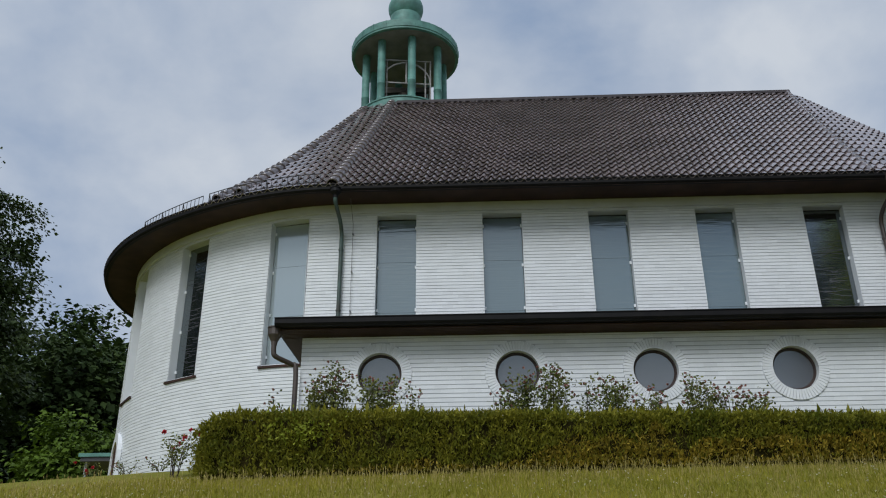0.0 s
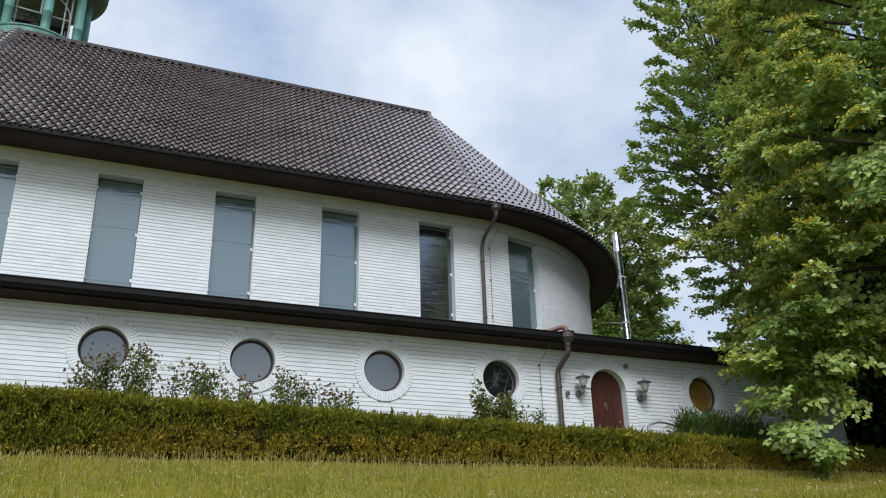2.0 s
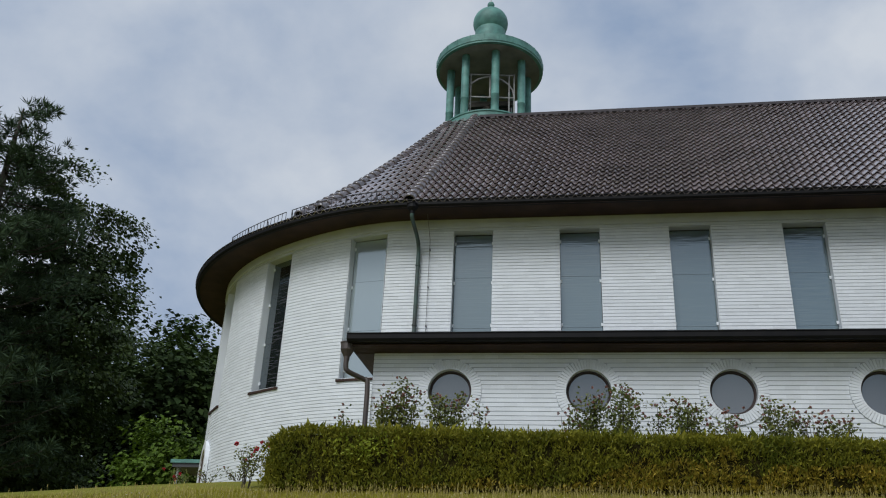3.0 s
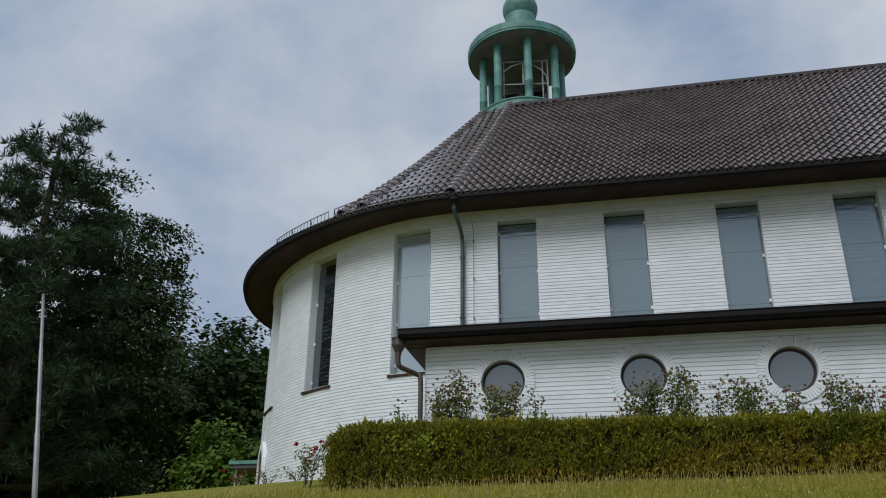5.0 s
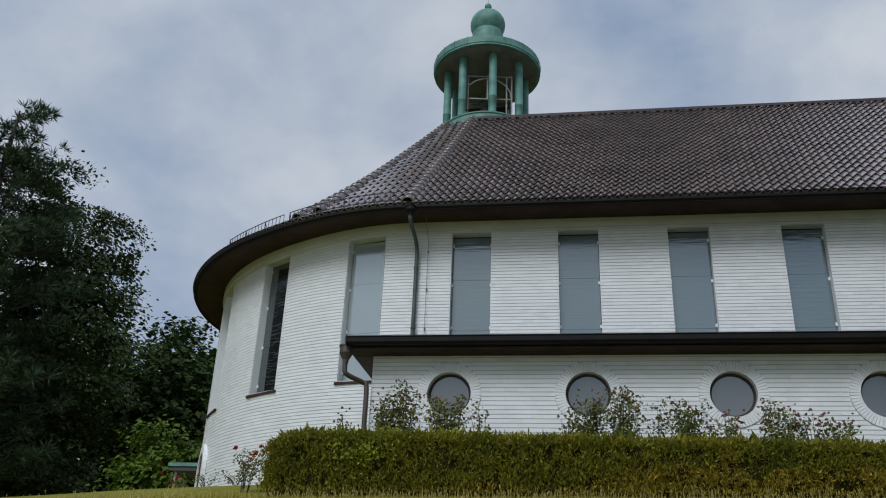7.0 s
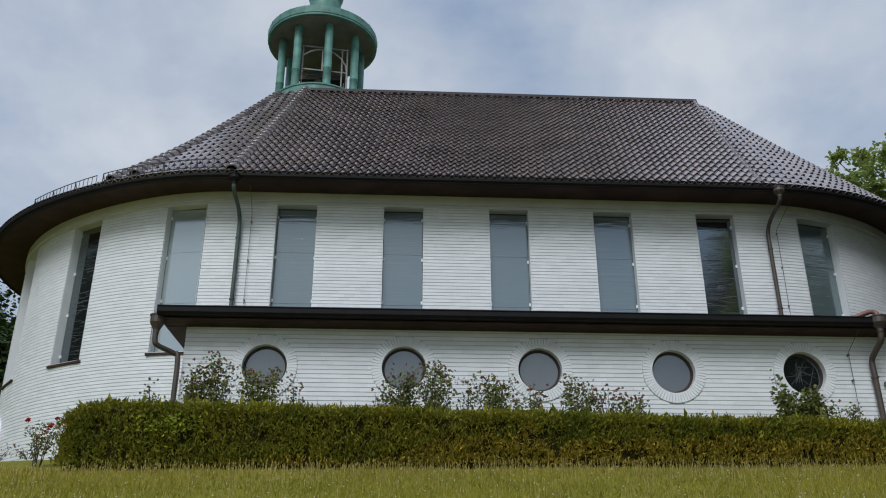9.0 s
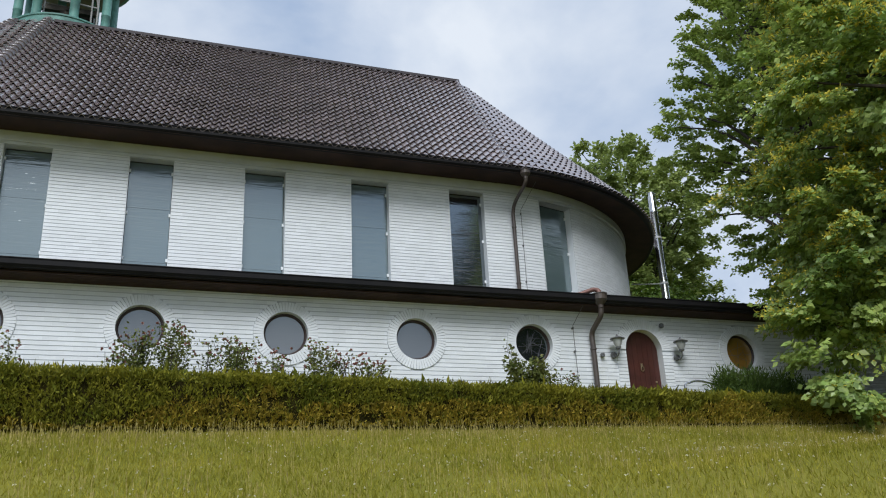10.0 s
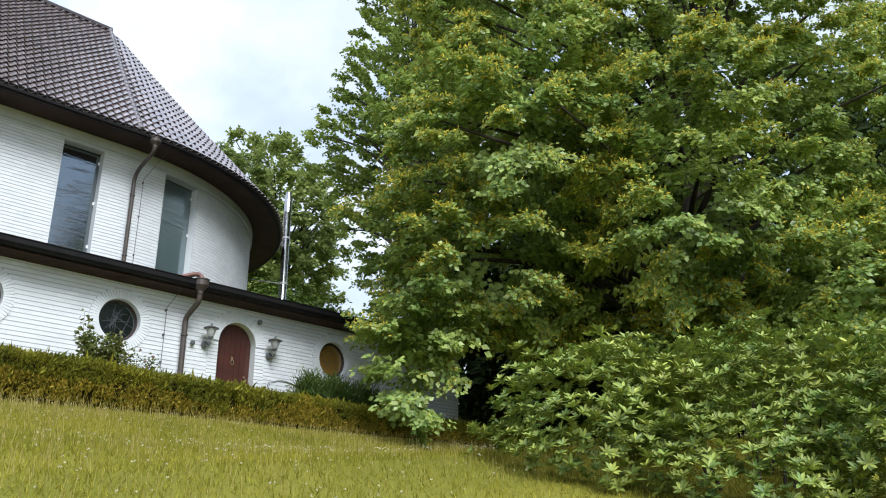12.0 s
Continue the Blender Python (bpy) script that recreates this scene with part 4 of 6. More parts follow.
# steel bell frame inside
FRAME_STEEL = mat("weathered_frame_steel", (0.27, 0.27, 0.265), 0.55, 0.2, alt=(0.16, 0.155, 0.15), scale=4)
fr = thing("bell_frame", "grey steel bell frame with a dark bell inside", "bell frame", at=(CX, CY, 18.90))
fr.scale = (1.068, 1.068, 1.068)
fw = 0.86
turn = Matrix.Rotation(radians(8), 4, "Z")
bars = []
for sx in (-fw, fw):
    for sy in (-fw, fw):
        bars.append(((sx, sy, 0.0), (sx, sy, 2.0)))
for z in (0.25, 1.0, 1.95):
    for sgn in (-fw, fw):
        bars += [((-fw, sgn, z), (fw, sgn, z)), ((sgn, -fw, z), (sgn, fw, z))]
for sgn in (-fw, fw):
    arc = [(fw * math.cos(radians(a)), sgn, 1.03 + 0.84 * math.sin(radians(a))) for a in range(0, 181, 20)]
    bars += list(zip(arc, arc[1:])) + [((0, sgn, 1.0), (0, sgn, 1.95)), ((0.68, sgn, 0.25), (0.68, sgn, 1.95)), ((-0.68, sgn, 0.25), (-0.68, sgn, 1.95))]
for a, b in bars:
    bm = bmesh.new()
    tube(bm, [turn @ Vector(a), turn @ Vector(b)], 0.034, 4)
    part("frame_bar", bm, FRAME_STEEL, fr)
bm = bmesh.new()
lathe(bm, [(0.52, 0.30), (0.50, 0.36), (0.38, 0.55), (0.31, 0.85), (0.26, 1.05), (0.12, 1.15), (0.05, 1.3)], (0, 0, 0), 24)
bell = part("bell", bm, BRONZE, fr, "dark bronze bell", True)
bm = bmesh.new()
lathe(bm, [(0.02, 0.9), (0.02, 0.34), (0.07, 0.28), (0.07, 0.2), (0.02, 0.16)], (0, 0, 0), 12)
part("clapper", bm, BRONZE, bell)
bm = bmesh.new()
box(bm, (-0.9, -0.08, 1.15), (0.9, 0.08, 1.35), 0.01)
part("bell_yoke", bm, BRONZE, fr)
bm = bmesh.new()
box(bm, (-0.78, 0.3, 0.92), (0.78, 0.7, 1.5), 0.02)
part("sound_board", bm, BRONZE, fr)

# ---- steel flue behind the aisle ----
fl = thing("flue", "tall stainless steel flue with wall brackets", "flue", at=(13.92, 3.5, 6.9))
bm = bmesh.new()
lathe(bm, [(0.125, -0.3), (0.125, 2.1), (0.13, 2.11), (0.13, 2.15), (0.125, 2.16), (0.125, 5.4), (0.13, 5.41), (0.13, 5.45), (0.125, 5.46), (0.125, 6.0), (0.10, 6.05), (0.10, 6.16)], (0, 0, 0), 24)
part("flue_pipe", bm, CHROME, fl, smooth=True)
for z in (2.9, 4.5):
    bm = bmesh.new()
    lathe(bm, [(0.127, z - 0.03), (0.145, z - 0.03), (0.145, z + 0.03), (0.127, z + 0.03)], (0, 0, 0), 20)
    tube(bm, [(-0.1, 0.03, z), (-1.05, 0.28, z)], 0.018, 6)
    part("bracket", bm, STEEL, fl)

# ---- side porch roof and arch at the far end ----
c_deg = 61
p, nrm = outline(left_s(c_deg))
arch = thing("door_2", "arched side doorway in the rounded wall", "door", kind="structure", at=(p.x, p.y, 4.1))
arch.matrix_world = Matrix.Translation((p.x, p.y, 4.1)) @ Matrix.Rotation(math.atan2(nrm.y, nrm.x) + math.pi / 2, 4, "Z")
bm = bmesh.new()
pts = [(-0.5, 0), (-0.5, 1.3)] + [(-0.5 * math.cos(t), 1.3 + 0.5 * math.sin(t)) for t in [math.pi * k / 12 for k in range(1, 12)]] + [(0.5, 1.3), (0.5, 0)]
outer = [(x * 1.45, z if z <= 1.3 else 1.3 + (z - 1.3) * 1.45) for x, z in pts]
vi = [[bm.verts.new((x, y, z)) for x, z in ring] for ring, y in ((pts, -0.05), (outer, -0.05), (outer, 0.06), (pts, 0.06))]
for k in range(len(pts) - 1):
    for j in range(4):
        bm.faces.new((vi[j][k], vi[j][k + 1], vi[(j + 1) % 4][k + 1], vi[(j + 1) % 4][k]))
part("surround", bm, WHITE, arch, "white brick surround")
bm = bmesh.new()
bm.faces.new([bm.verts.new((x, -0.012, z)) for x, z in pts])
bm.faces.new([bm.verts.new((x, 0.03, z)) for x, z in pts])
part("door_leaf", bm, DOORWOOD, arch)
porch = thing("porch_roof", "small flat porch roof with green copper edge", "porch roof", at=(-13.35, 6.3, 4.5))
boxed("roof_slab", (-0.75, -1.2, 1.18), (1.1, 1.2, 1.30), GUARD, porch)
boxed("copper_edge", (-0.8, -1.25, 1.30), (1.12, 1.25, 1.40), COPPER, porch, "green copper edge")
for x, y in ((-0.65, -1.0), (-0.65, 1.0)):
    bm = bmesh.new()
    tube(bm, [(x, y, -0.1), (x, y, 1.2)], 0.04, 8)
    part("post", bm, STEEL, porch)

# ---- flagpole ----
pole = thing("flagpole", "slim pale metal flagpole with halyard, leaning slightly", "flagpole", at=(-15.78, -1.2, 3.95))
pole.rotation_mode = "QUATERNION"
pole.rotation_quaternion = Vector((-0.57, -0.45, 5.05)).to_track_quat("Z", "Y")
bm = bmesh.new()
lathe(bm, [(0.065, -0.6), (0.06, 1.6), (0.05, 1.62), (0.048, 3.6), (0.04, 3.62), (0.036, 5.05)], (0, 0, 0), 14)
part("pole", bm, mat("pale_grey_metal", (0.4, 0.41, 0.42), 0.45, 0.4), pole, smooth=True)
bm = bmesh.new()
lathe(bm, [(0.05, 5.05), (0.085, 5.06), (0.085, 5.10), (0.03, 5.12)], (0, 0, 0), 14)
part("truck", bm, GUTTER, pole)
bm = bmesh.new()
tube(bm, [(-0.09, -0.03, -0.3), (-0.07, -0.03, 5.05)], 0.006, 5)
part("halyard", bm, LAMP_GREY, pole)

# ---- ground ----
def make_ground():
    xs = [-900, -300, -120, -60, -40, -28, -20] + [i * 0.8 for i in range(-20, 29)] + [26, 34, 45, 70, 130, 320, 900]
    ys = [-900, -300, -120, -60, -40, -30] + [i * 0.8 - 24 for i in range(0, 40)] + [12, 20, 40, 70, 130, 320, 900]
    verts, faces = [], []
    for y in ys:
        for x in xs:
            h = 0.05 * noise.noise((x * 0.35, y * 0.35, 3)) if -25 < x < 30 and -25 < y < 10 else 0
            verts.append((x, y, ground_z(x, y) + h))
    for j in range(len(ys) - 1):
        for i in range(len(xs) - 1):
            a = j * len(xs) + i
            faces.append((a, a + 1, a + 1 + len(xs), a + len(xs)))
    return tagged(new("ground", mesh_from("ground", verts, faces, SOIL, True)), "sloping rough lawn below the church", "ground", kind="structure")


make_ground()
NPR = np.random.default_rng(7)


def unit(v):
    return v / np.maximum(np.linalg.norm(v, axis=1, keepdims=True), 1e-9)


def kites(pos, way, length, width, fold, rng):
    """Leaves: a folded kite from pos along way, each with its own roll."""
    n = len(pos)
    way = unit(way)
    side = unit(np.cross(way, rng.normal(size=(n, 3))))
    up = np.cross(side, way)
    L, W = np.broadcast_to(length, n)[:, None], np.broadcast_to(width, n)[:, None]
    v = np.stack([pos, pos + way * L * 0.45 + side * W * 0.5 + up * W * fold, pos + way * L, pos + way * L * 0.45 - side * W * 0.5 + up * W * fold], 1).reshape(-1, 3)
    b = np.arange(n)[:, None] * 4
    f = np.concatenate([b + np.array([[0, 1, 2]]), b + np.array([[0, 2, 3]])], 1).reshape(-1, 3)
    return v, f


def flat_kites(pos, way, normal, length, width, fold, rng):
    """Leaves whose faces look mostly along normal."""
    n = len(pos)
    way = unit(way)
    side = unit(np.cross(way, normal + rng.normal(size=(n, 3)) * 0.35))
    up = np.cross(side, way)
    L, W = np.broadcast_to(length, n)[:, None], np.broadcast_to(width, n)[:, None]
    v = np.stack([pos, pos + way * L * 0.42 + side * W * 0.5 + up * W * fold, pos + way * L, pos + way * L * 0.42 - side * W * 0.5 + up * W * fold], 1).reshape(-1, 3)
    b = np.arange(n)[:, None] * 4
    f = np.concatenate([b + np.array([[0, 1, 2]]), b + np.array([[0, 2, 3]])], 1).reshape(-1, 3)
    return v, f


def blob_points(blobs, n, rng, lump=0.22, freq=1.3, inner=0.62):
    """Points in the outer shell of lumpy ellipsoids that lie in no other ellipsoid's heart; with outward directions."""
    out_p, out_d = [], []
    areas = np.array([(r[0] * r[1] + r[0] * r[2] + r[1] * r[2]) for _, r in blobs])
    for k, ((c, r), share) in enumerate(zip(blobs, areas / areas.sum())):
        m = int(n * share)
        d = unit(rng.normal(size=(m, 3)))
        c, r = np.array(c), np.array(r)
        lum = np.array([noise.fractal((x * freq + k * 7, y * freq, z * freq), 1.0, 2.0, 3) for x, y, z in (d * r / max(r) * 2.2)])
        rad = (inner + (1 - inner) * rng.random(m) ** 0.5) * (1 + lump * lum)
        p = c + d * r * rad[:, None]
        keep = np.ones(m, bool)
        for j, (c2, r2) in enumerate(blobs):
            if j != k:
                keep &= (((p - np.array(c2)) / np.array(r2)) ** 2).sum(1) > 0.45
        out_p.append(p[keep])
        out_d.append(unit(d[keep] / r))
    return np.concatenate(out_p), np.concatenate(out_d)


def sprays(centres, outs, per, rng, spread, flat, leaf, droop=0.5, aspect=0.75):
    """Leaf sprays: flattish drooping clusters of leaves round each centre."""
    n = len(centres)
    c = np.repeat(centres, per, 0)
    o = np.repeat(outs, per, 0)
    size = np.repeat(rng.uniform(0.6, 1.3, n), per)[:, None]
    e1 = unit(np.cross(o, np.array([[0, 0, 1.0]]) + 1e-3))
    e2 = unit(o * np.array([[1, 1, 0.25]]) + np.array([[0, 0, -droop * 0.6]]))
    e3 = np.cross(e1, e2)
    a = np.clip(rng.normal(size=(len(c), 3)), -1.7, 1.7)
    p = c + size * (e1 * a[:, :1] * spread + e2 * a[:, 1:2] * spread + e3 * a[:, 2:] * flat)
    way = e2 * 0.8 + e1 * a[:, :1] * 0.6 + np.array([[0, 0, -droop]]) + rng.normal(size=p.shape) * 0.45
    L = leaf * rng.uniform(0.6, 1.25, len(p))
    return p, way, unit(np.sign((e3[:, 2:] + 1e-6)) * e3 + o * 0.6), L


def limbs(bm, base, top, r, targets, rng):
    """A tapered trunk with limbs that bend out to targets."""
    base, top = Vector(base), Vector(top)
    mid = base.lerp(top, 0.5) + Vector((rng.uniform(-0.3, 0.3), rng.uniform(-0.3, 0.3), 0))
    tube(bm, smooth_path([base - Vector((0, 0, 0.4)), base + (top - base) * 0.1, mid, top], 4), r, 10, r * 0.2)
    for t in targets:
        t = Vector(t)
        h = max(0.12, min(0.85, (t.z - base.z) / max(0.1, top.z - base.z) * 0.7))
        a = base.lerp(top, h)
        tube(bm, smooth_path([a, a.lerp(t, 0.5) + Vector((0, 0, 0.12 * (t - a).length)), t], 4), r * 0.3 * (1 - 0.5 * h), 6, 0.02)


def tree(name, label, base, blobs, n_sprays, per, leaf, material, trunk=0.3, seed=1, spread=0.45, flat=0.13, droop=0.5, limit=None, lump=0.22, inner=0.62, category="tree", bough=None):
    rng = np.random.default_rng(seed)
    t = thing(name, label, category, at=base)
    b = np.array(base)
    c, o = blob_points(blobs, n_sprays, rng, lump=lump, inner=inner)
    if limit is not None:
        k = limit(c)
        c, o = c[k], o[k]
    k = c[:, 2] > b[2] + 0.25
    c, o = c[k], o[k]
    if bough:
        # each bough is a drooping shelf of several sprays, full at its tip
        m, wide = bough
        nb = len(c)
        bs = np.repeat(rng.uniform(0.6, 1.25, nb), m)[:, None] * wide
        co, oo = np.repeat(c, m, 0), np.repeat(o, m, 0)
        e1 = unit(np.cross(oo, np.array([[0, 0, 1.0]]) + 1e-3))
        e2 = unit(oo * np.array([[1, 1, 0.3]]) + np.array([[0, 0, -0.28]]) + np.repeat(rng.normal(size=(nb, 3)) * 0.18, m, 0))
        e3 = np.cross(e1, e2)
        e3 *= np.sign(e3[:, 2:] + 1e-6)
        ang, rr = rng.uniform(-2.2, 2.2, nb * m)[:, None], rng.random(nb * m)[:, None] ** 0.5
        h3 = rng.normal(size=(nb * m, 1)) * 0.3
        c = co + bs * (e1 * np.sin(ang) * rr + e2 * np.cos(ang) * rr * 0.85 + e3 * (h3 - 0.32 * rr * rr))
        o = unit(oo + e2 * 0.5)
        if limit is not None:
            k = limit(c)
            c, o = c[k], o[k]
    p, way, nr, L = sprays(c, o, per, rng, spread, flat, leaf, droop)
    v, f = flat_kites(p - b, way, nr, L, L * 0.72, 0.12, rng)
    # sparser, larger leaves deep in the crown close it against the sky
    ci, oi = blob_points([(cc, (r[0] * 0.72, r[1] * 0.72, r[2] * 0.78)) for cc, r in blobs], int(n_sprays * (1.6 if bough else 0.45)), rng, lump=lump, inner=0.4)
    if limit is not None:
        kk = limit(ci)
        ci, oi = ci[kk], oi[kk]
    kk = ci[:, 2] > b[2] + 0.6
    pi, wi, ni, Li = sprays(ci[kk], oi[kk], max(24, per // 2), rng, spread * 1.3, flat * 2.5, leaf * 1.5, droop)
    v2, f2 = flat_kites(pi - b, wi, ni, Li, Li * 0.8, 0.12, rng)
    v, f = np.concatenate([v, v2]), np.concatenate([f, f2 + len(v)])
    crown = new("crown", mesh_np("crown", v, f, material))
    child(crown, t)
    bm = bmesh.new()
    r2 = random.Random(seed)
    top = (blobs[0][0][0] - b[0], blobs[0][0][1] - b[1], blobs[0][0][2] + blobs[0][1][2] * 0.6 - b[2])
    pick = rng.choice(len(c), min(len(c), 26), replace=False)
    limbs(bm, (0, 0, 0), top, trunk, [(c[i] - b) * np.array([0.9, 0.9, 0.97]) for i in pick], r2)
    part("trunk", bm, BARK, t, "grey-brown trunk with limbs", True)
    return t


def spaced(c, o, gap, rng, most):
    """Points thinned out so that none lie closer than gap, or half of it low in the crown."""
    order = rng.permutation(len(c))
    kept = []
    for i in order:
        if not kept or ((c[kept] - c[i]) ** 2).sum(1).min() > gap * gap * (0.3 if c[i][2] < 6.6 else 1.0):
            kept.append(i)
            if len(kept) >= most:
                break
    return c[kept], o[kept]


def fans(c, o, rng, size, twigs, leaves, leaf, rise, droop):
    """Boughs as flat fans: twigs spread from an axis that points out of the crown, leaves set along both sides of each twig."""
    n = len(c)
    up_z = np.array([[0, 0, 1.0]])
    axis = unit(o * np.array([[1, 1, 0.4]]) + up_z * rise + rng.normal(size=(n, 3)) * 0.22)
    e1 = unit(np.cross(axis, up_z + 1e-3))
    up = np.cross(e1, axis)
    up *= np.sign(up[:, 2:] + 1e-6)
    big = size * rng.uniform(0.65, 1.3, n)
    # twigs
    rp = lambda v: np.repeat(v, twigs, 0)
    m = n * twigs
    f = rng.random((m, 1)) * 0.75
    th = rng.uniform(-1.25, 1.25, (m, 1)) * (1 - 0.35 * f)
    tw = unit(rp(axis) * np.cos(th) + rp(e1) * np.sin(th) + rp(up) * rng.normal(size=(m, 1)) * 0.22)
    root = rp(c) + rp(axis) * (f - 0.35) * rp(big)[:, None]
    tl = rp(big)[:, None] * (0.3 + 0.35 * rng.random((m, 1)))
    # leaves
    rl = lambda v: np.repeat(v, leaves, 0)
    k = m * leaves
    q = (0.12 + 0.88 * rng.random((k, 1)))
    twl, upl = rl(tw), rl(rp(up))
    side = unit(np.cross(twl, upl)) * rng.choice([-1.0, 1.0], (k, 1))
    p = rl(root) + twl * q * rl(tl) + side * leaf * 0.25 - up_z * droop * 0.3 * q * q * rl(tl) + rng.normal(size=(k, 3)) * leaf * 0.28
    way = twl * 0.55 + side * 0.75 - up_z * droop * 0.6 + rng.normal(size=(k, 3)) * 0.28
    nr = unit(upl + rl(rp(o)) * 0.8 + rng.normal(size=(k, 3)) * 0.25)
    tip = np.clip(rl(f)[:, 0] * 0.8 + q[:, 0] * 0.5, 0, 1)
    return p, way, nr, leaf * rng.uniform(0.65, 1.2, k), tip


def bough_tree(name, label, base, blobs, n, gap, size, twigs, leaves, leaf, material, trunk, seed, rise=0.0, droop=0.5, lump=0.35, limit=None, bract=None, inner=0.72):
    """A tree whose crown is made of separate leafy boughs with dark gaps between them."""
    rng = np.random.default_rng(seed)
    t = thing(name, label, "tree", at=base)
    b = np.array(base)
    c, o = blob_points(blobs, n * 5, rng, lump=lump, inner=inner)
    ci, oi = blob_points([(cc, tuple(x * 0.62 for x in r)) for cc, r in blobs], n, rng, lump=lump, inner=0.5)
    both = []
    for cc, oo in ((c, o), (ci, oi)):
        k = cc[:, 2] > b[2] + 0.3
        if limit is not None:
            k &= limit(cc)
        both.append((cc[k], oo[k]))
    c, o = spaced(*both[0], gap, rng, n)
    p, way, nr, L, tip = fans(c, o, rng, size, twigs, leaves, leaf, rise, droop)
    ci, oi = spaced(*both[1], gap * 1.15, rng, n // 3)
    p2, way2, nr2, L2, _ = fans(ci, oi, rng, size * 1.3, twigs // 2, leaves, leaf * 1.35, rise, droop)
    v, f = flat_kites(np.concatenate([p, p2]) - b, np.concatenate([way, way2]), np.concatenate([nr, nr2]), np.concatenate([L, L2]), np.concatenate([L, L2]) * 0.74, 0.10, rng)
    child(new("crown", mesh_np("crown", v, f, material)), t)
    if bract:
        e_mat, share, e_len = bract
        per = twigs * leaves
        rich = np.clip(0.55 + 1.3 * np.array([noise.noise((q[0] * 0.5, q[1] * 0.5, q[2] * 0.6 + 40)) for q in c]) + rng.normal(size=len(c)) * 0.25, 0.05, 1.1) * np.clip((c[:, 2] - 4.8) / 2.0, 0.1, 1)
        pick = rng.random(len(p)) < np.repeat(rich, per) * tip ** 1.6 * share
        q = p[pick]
        v, f = kites(q - b + nr[pick] * 0.03, way[pick] * 0.5 + nr[pick] * 0.5 + rng.normal(size=q.shape) * 0.5, e_len * rng.uniform(0.6, 1.2, len(q)), e_len * 0.34, 0.2, rng)
        child(new("blossom", mesh_np("blossom", v, f, e_mat)), t, "yellow-green blossom bracts")
    bm = bmesh.new()
    r2 = random.Random(seed)
    top = (blobs[0][0][0] - b[0], blobs[0][0][1] - b[1], blobs[0][0][2] + blobs[0][1][2] * 0.6 - b[2])
    high = np.flatnonzero(c[:, 2] > 7.0)
    pick = rng.choice(high, min(len(high), 90), replace=False)
    limbs(bm, (0, 0, 0), top, trunk, [(c[i] - b) for i in pick], r2)
    part("trunk", bm, BARK, t, "grey-brown trunk with limbs", True)
    return t


LINDEN = leaf_mat("linden_leaf", (0.18, 0.305, 0.085), (0.46, 0.54, 0.14), 0.42, 0.34, 0.35, 0.55, 0.6)
BRACT = leaf_mat("linden_bract", (0.62, 0.54, 0.07), (0.82, 0.66, 0.12), 0.65, 0.3, 0.25, 0.8, 0.2)
BEECH = leaf_mat("beech_leaf", (0.20, 0.30, 0.075), (0.42, 0.50, 0.12), 0.6, 0.3, 0.3, 0.5, 0.25)
OAK = leaf_mat("far_leaf", (0.19, 0.265, 0.085), (0.39, 0.45, 0.13), 0.6, 0.35, 0.3, 0.35, 0.25)
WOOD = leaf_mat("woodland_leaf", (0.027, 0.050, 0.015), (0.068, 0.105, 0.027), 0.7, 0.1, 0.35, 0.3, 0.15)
PINE = leaf_mat("pine_needle", (0.026, 0.046, 0.026), (0.062, 0.098, 0.044), 0.7, 0.05, 0.4, 0.4, 0.15)
BRIGHT = leaf_mat("bright_shrub_leaf", (0.060, 0.110, 0.012), (0.12, 0.19, 0.02), 0.6, 0.22, 0.3, 0.8, 0.25)
RHODO = leaf_mat("rhododendron_leaf", (0.11, 0.215, 0.050), (0.40, 0.43, 0.085), 0.45, 0.12, 0.4, 1.1, 0.4)
HEDGE = leaf_mat("hedge_leaf", (0.088, 0.118, 0.014), (0.30, 0.27, 0.027), 0.65, 0.25, 0.3, 1.3, 0.2)
HEDGE_DRY = leaf_mat("dry_hedge_leaf", (0.185, 0.150, 0.020), (0.42, 0.31, 0.038), 0.7, 0.2, 0.3, 1.6, 0.2)
# near-black brown: the shade between the leaves is put into this colour
HEDGE_CORE = mat("hedge_inner_shade", (0.040, 0.033, 0.009), 1.0, spec=0.05, alt=(0.022, 0.020, 0.006), scale=4, fine=30, bump=0.8, dist=0.05)
FRESH = leaf_mat("fresh_shoot", (0.17, 0.23, 0.025), (0.34, 0.37, 0.04), 0.6, 0.25, 0.3, 1.3, 0.2)
GRASS = leaf_mat("grass_blade", (0.205, 0.212, 0.024), (0.40, 0.355, 0.050), 0.7, 0.35, 0.15, 0.5, 0.15)
STALK = leaf_mat("dry_grass_stalk", (0.32, 0.27, 0.08), (0.5, 0.41, 0.15), 0.7, 0.3, 0.3, 0.8, 0.2)
FLOWER = leaf_mat("white_clover", (0.55, 0.52, 0.34), (0.7, 0.68, 0.5), 0.7, 0.2, 0.1, 1.0)
ROSE_LEAF = leaf_mat("rose_leaf", (0.080, 0.115, 0.026), (0.20, 0.205, 0.055), 0.5, 0.2, 0.35, 1.5, 0.3)
ROSE_PINK = leaf_mat("faded_rose", (0.26, 0.10, 0.085), (0.40, 0.20, 0.155), 0.6, 0.2, 0.25, 2.0)
ROSE_RED = leaf_mat("red_rose", (0.42, 0.015, 0.03), (0.55, 0.04, 0.06), 0.5, 0.15, 0.2, 2.0)
JUNIPER = leaf_mat("conifer_shrub_needle", (0.045, 0.090, 0.018), (0.11, 0.165, 0.032), 0.6, 0.15, 0.35, 1.2, 0.25)


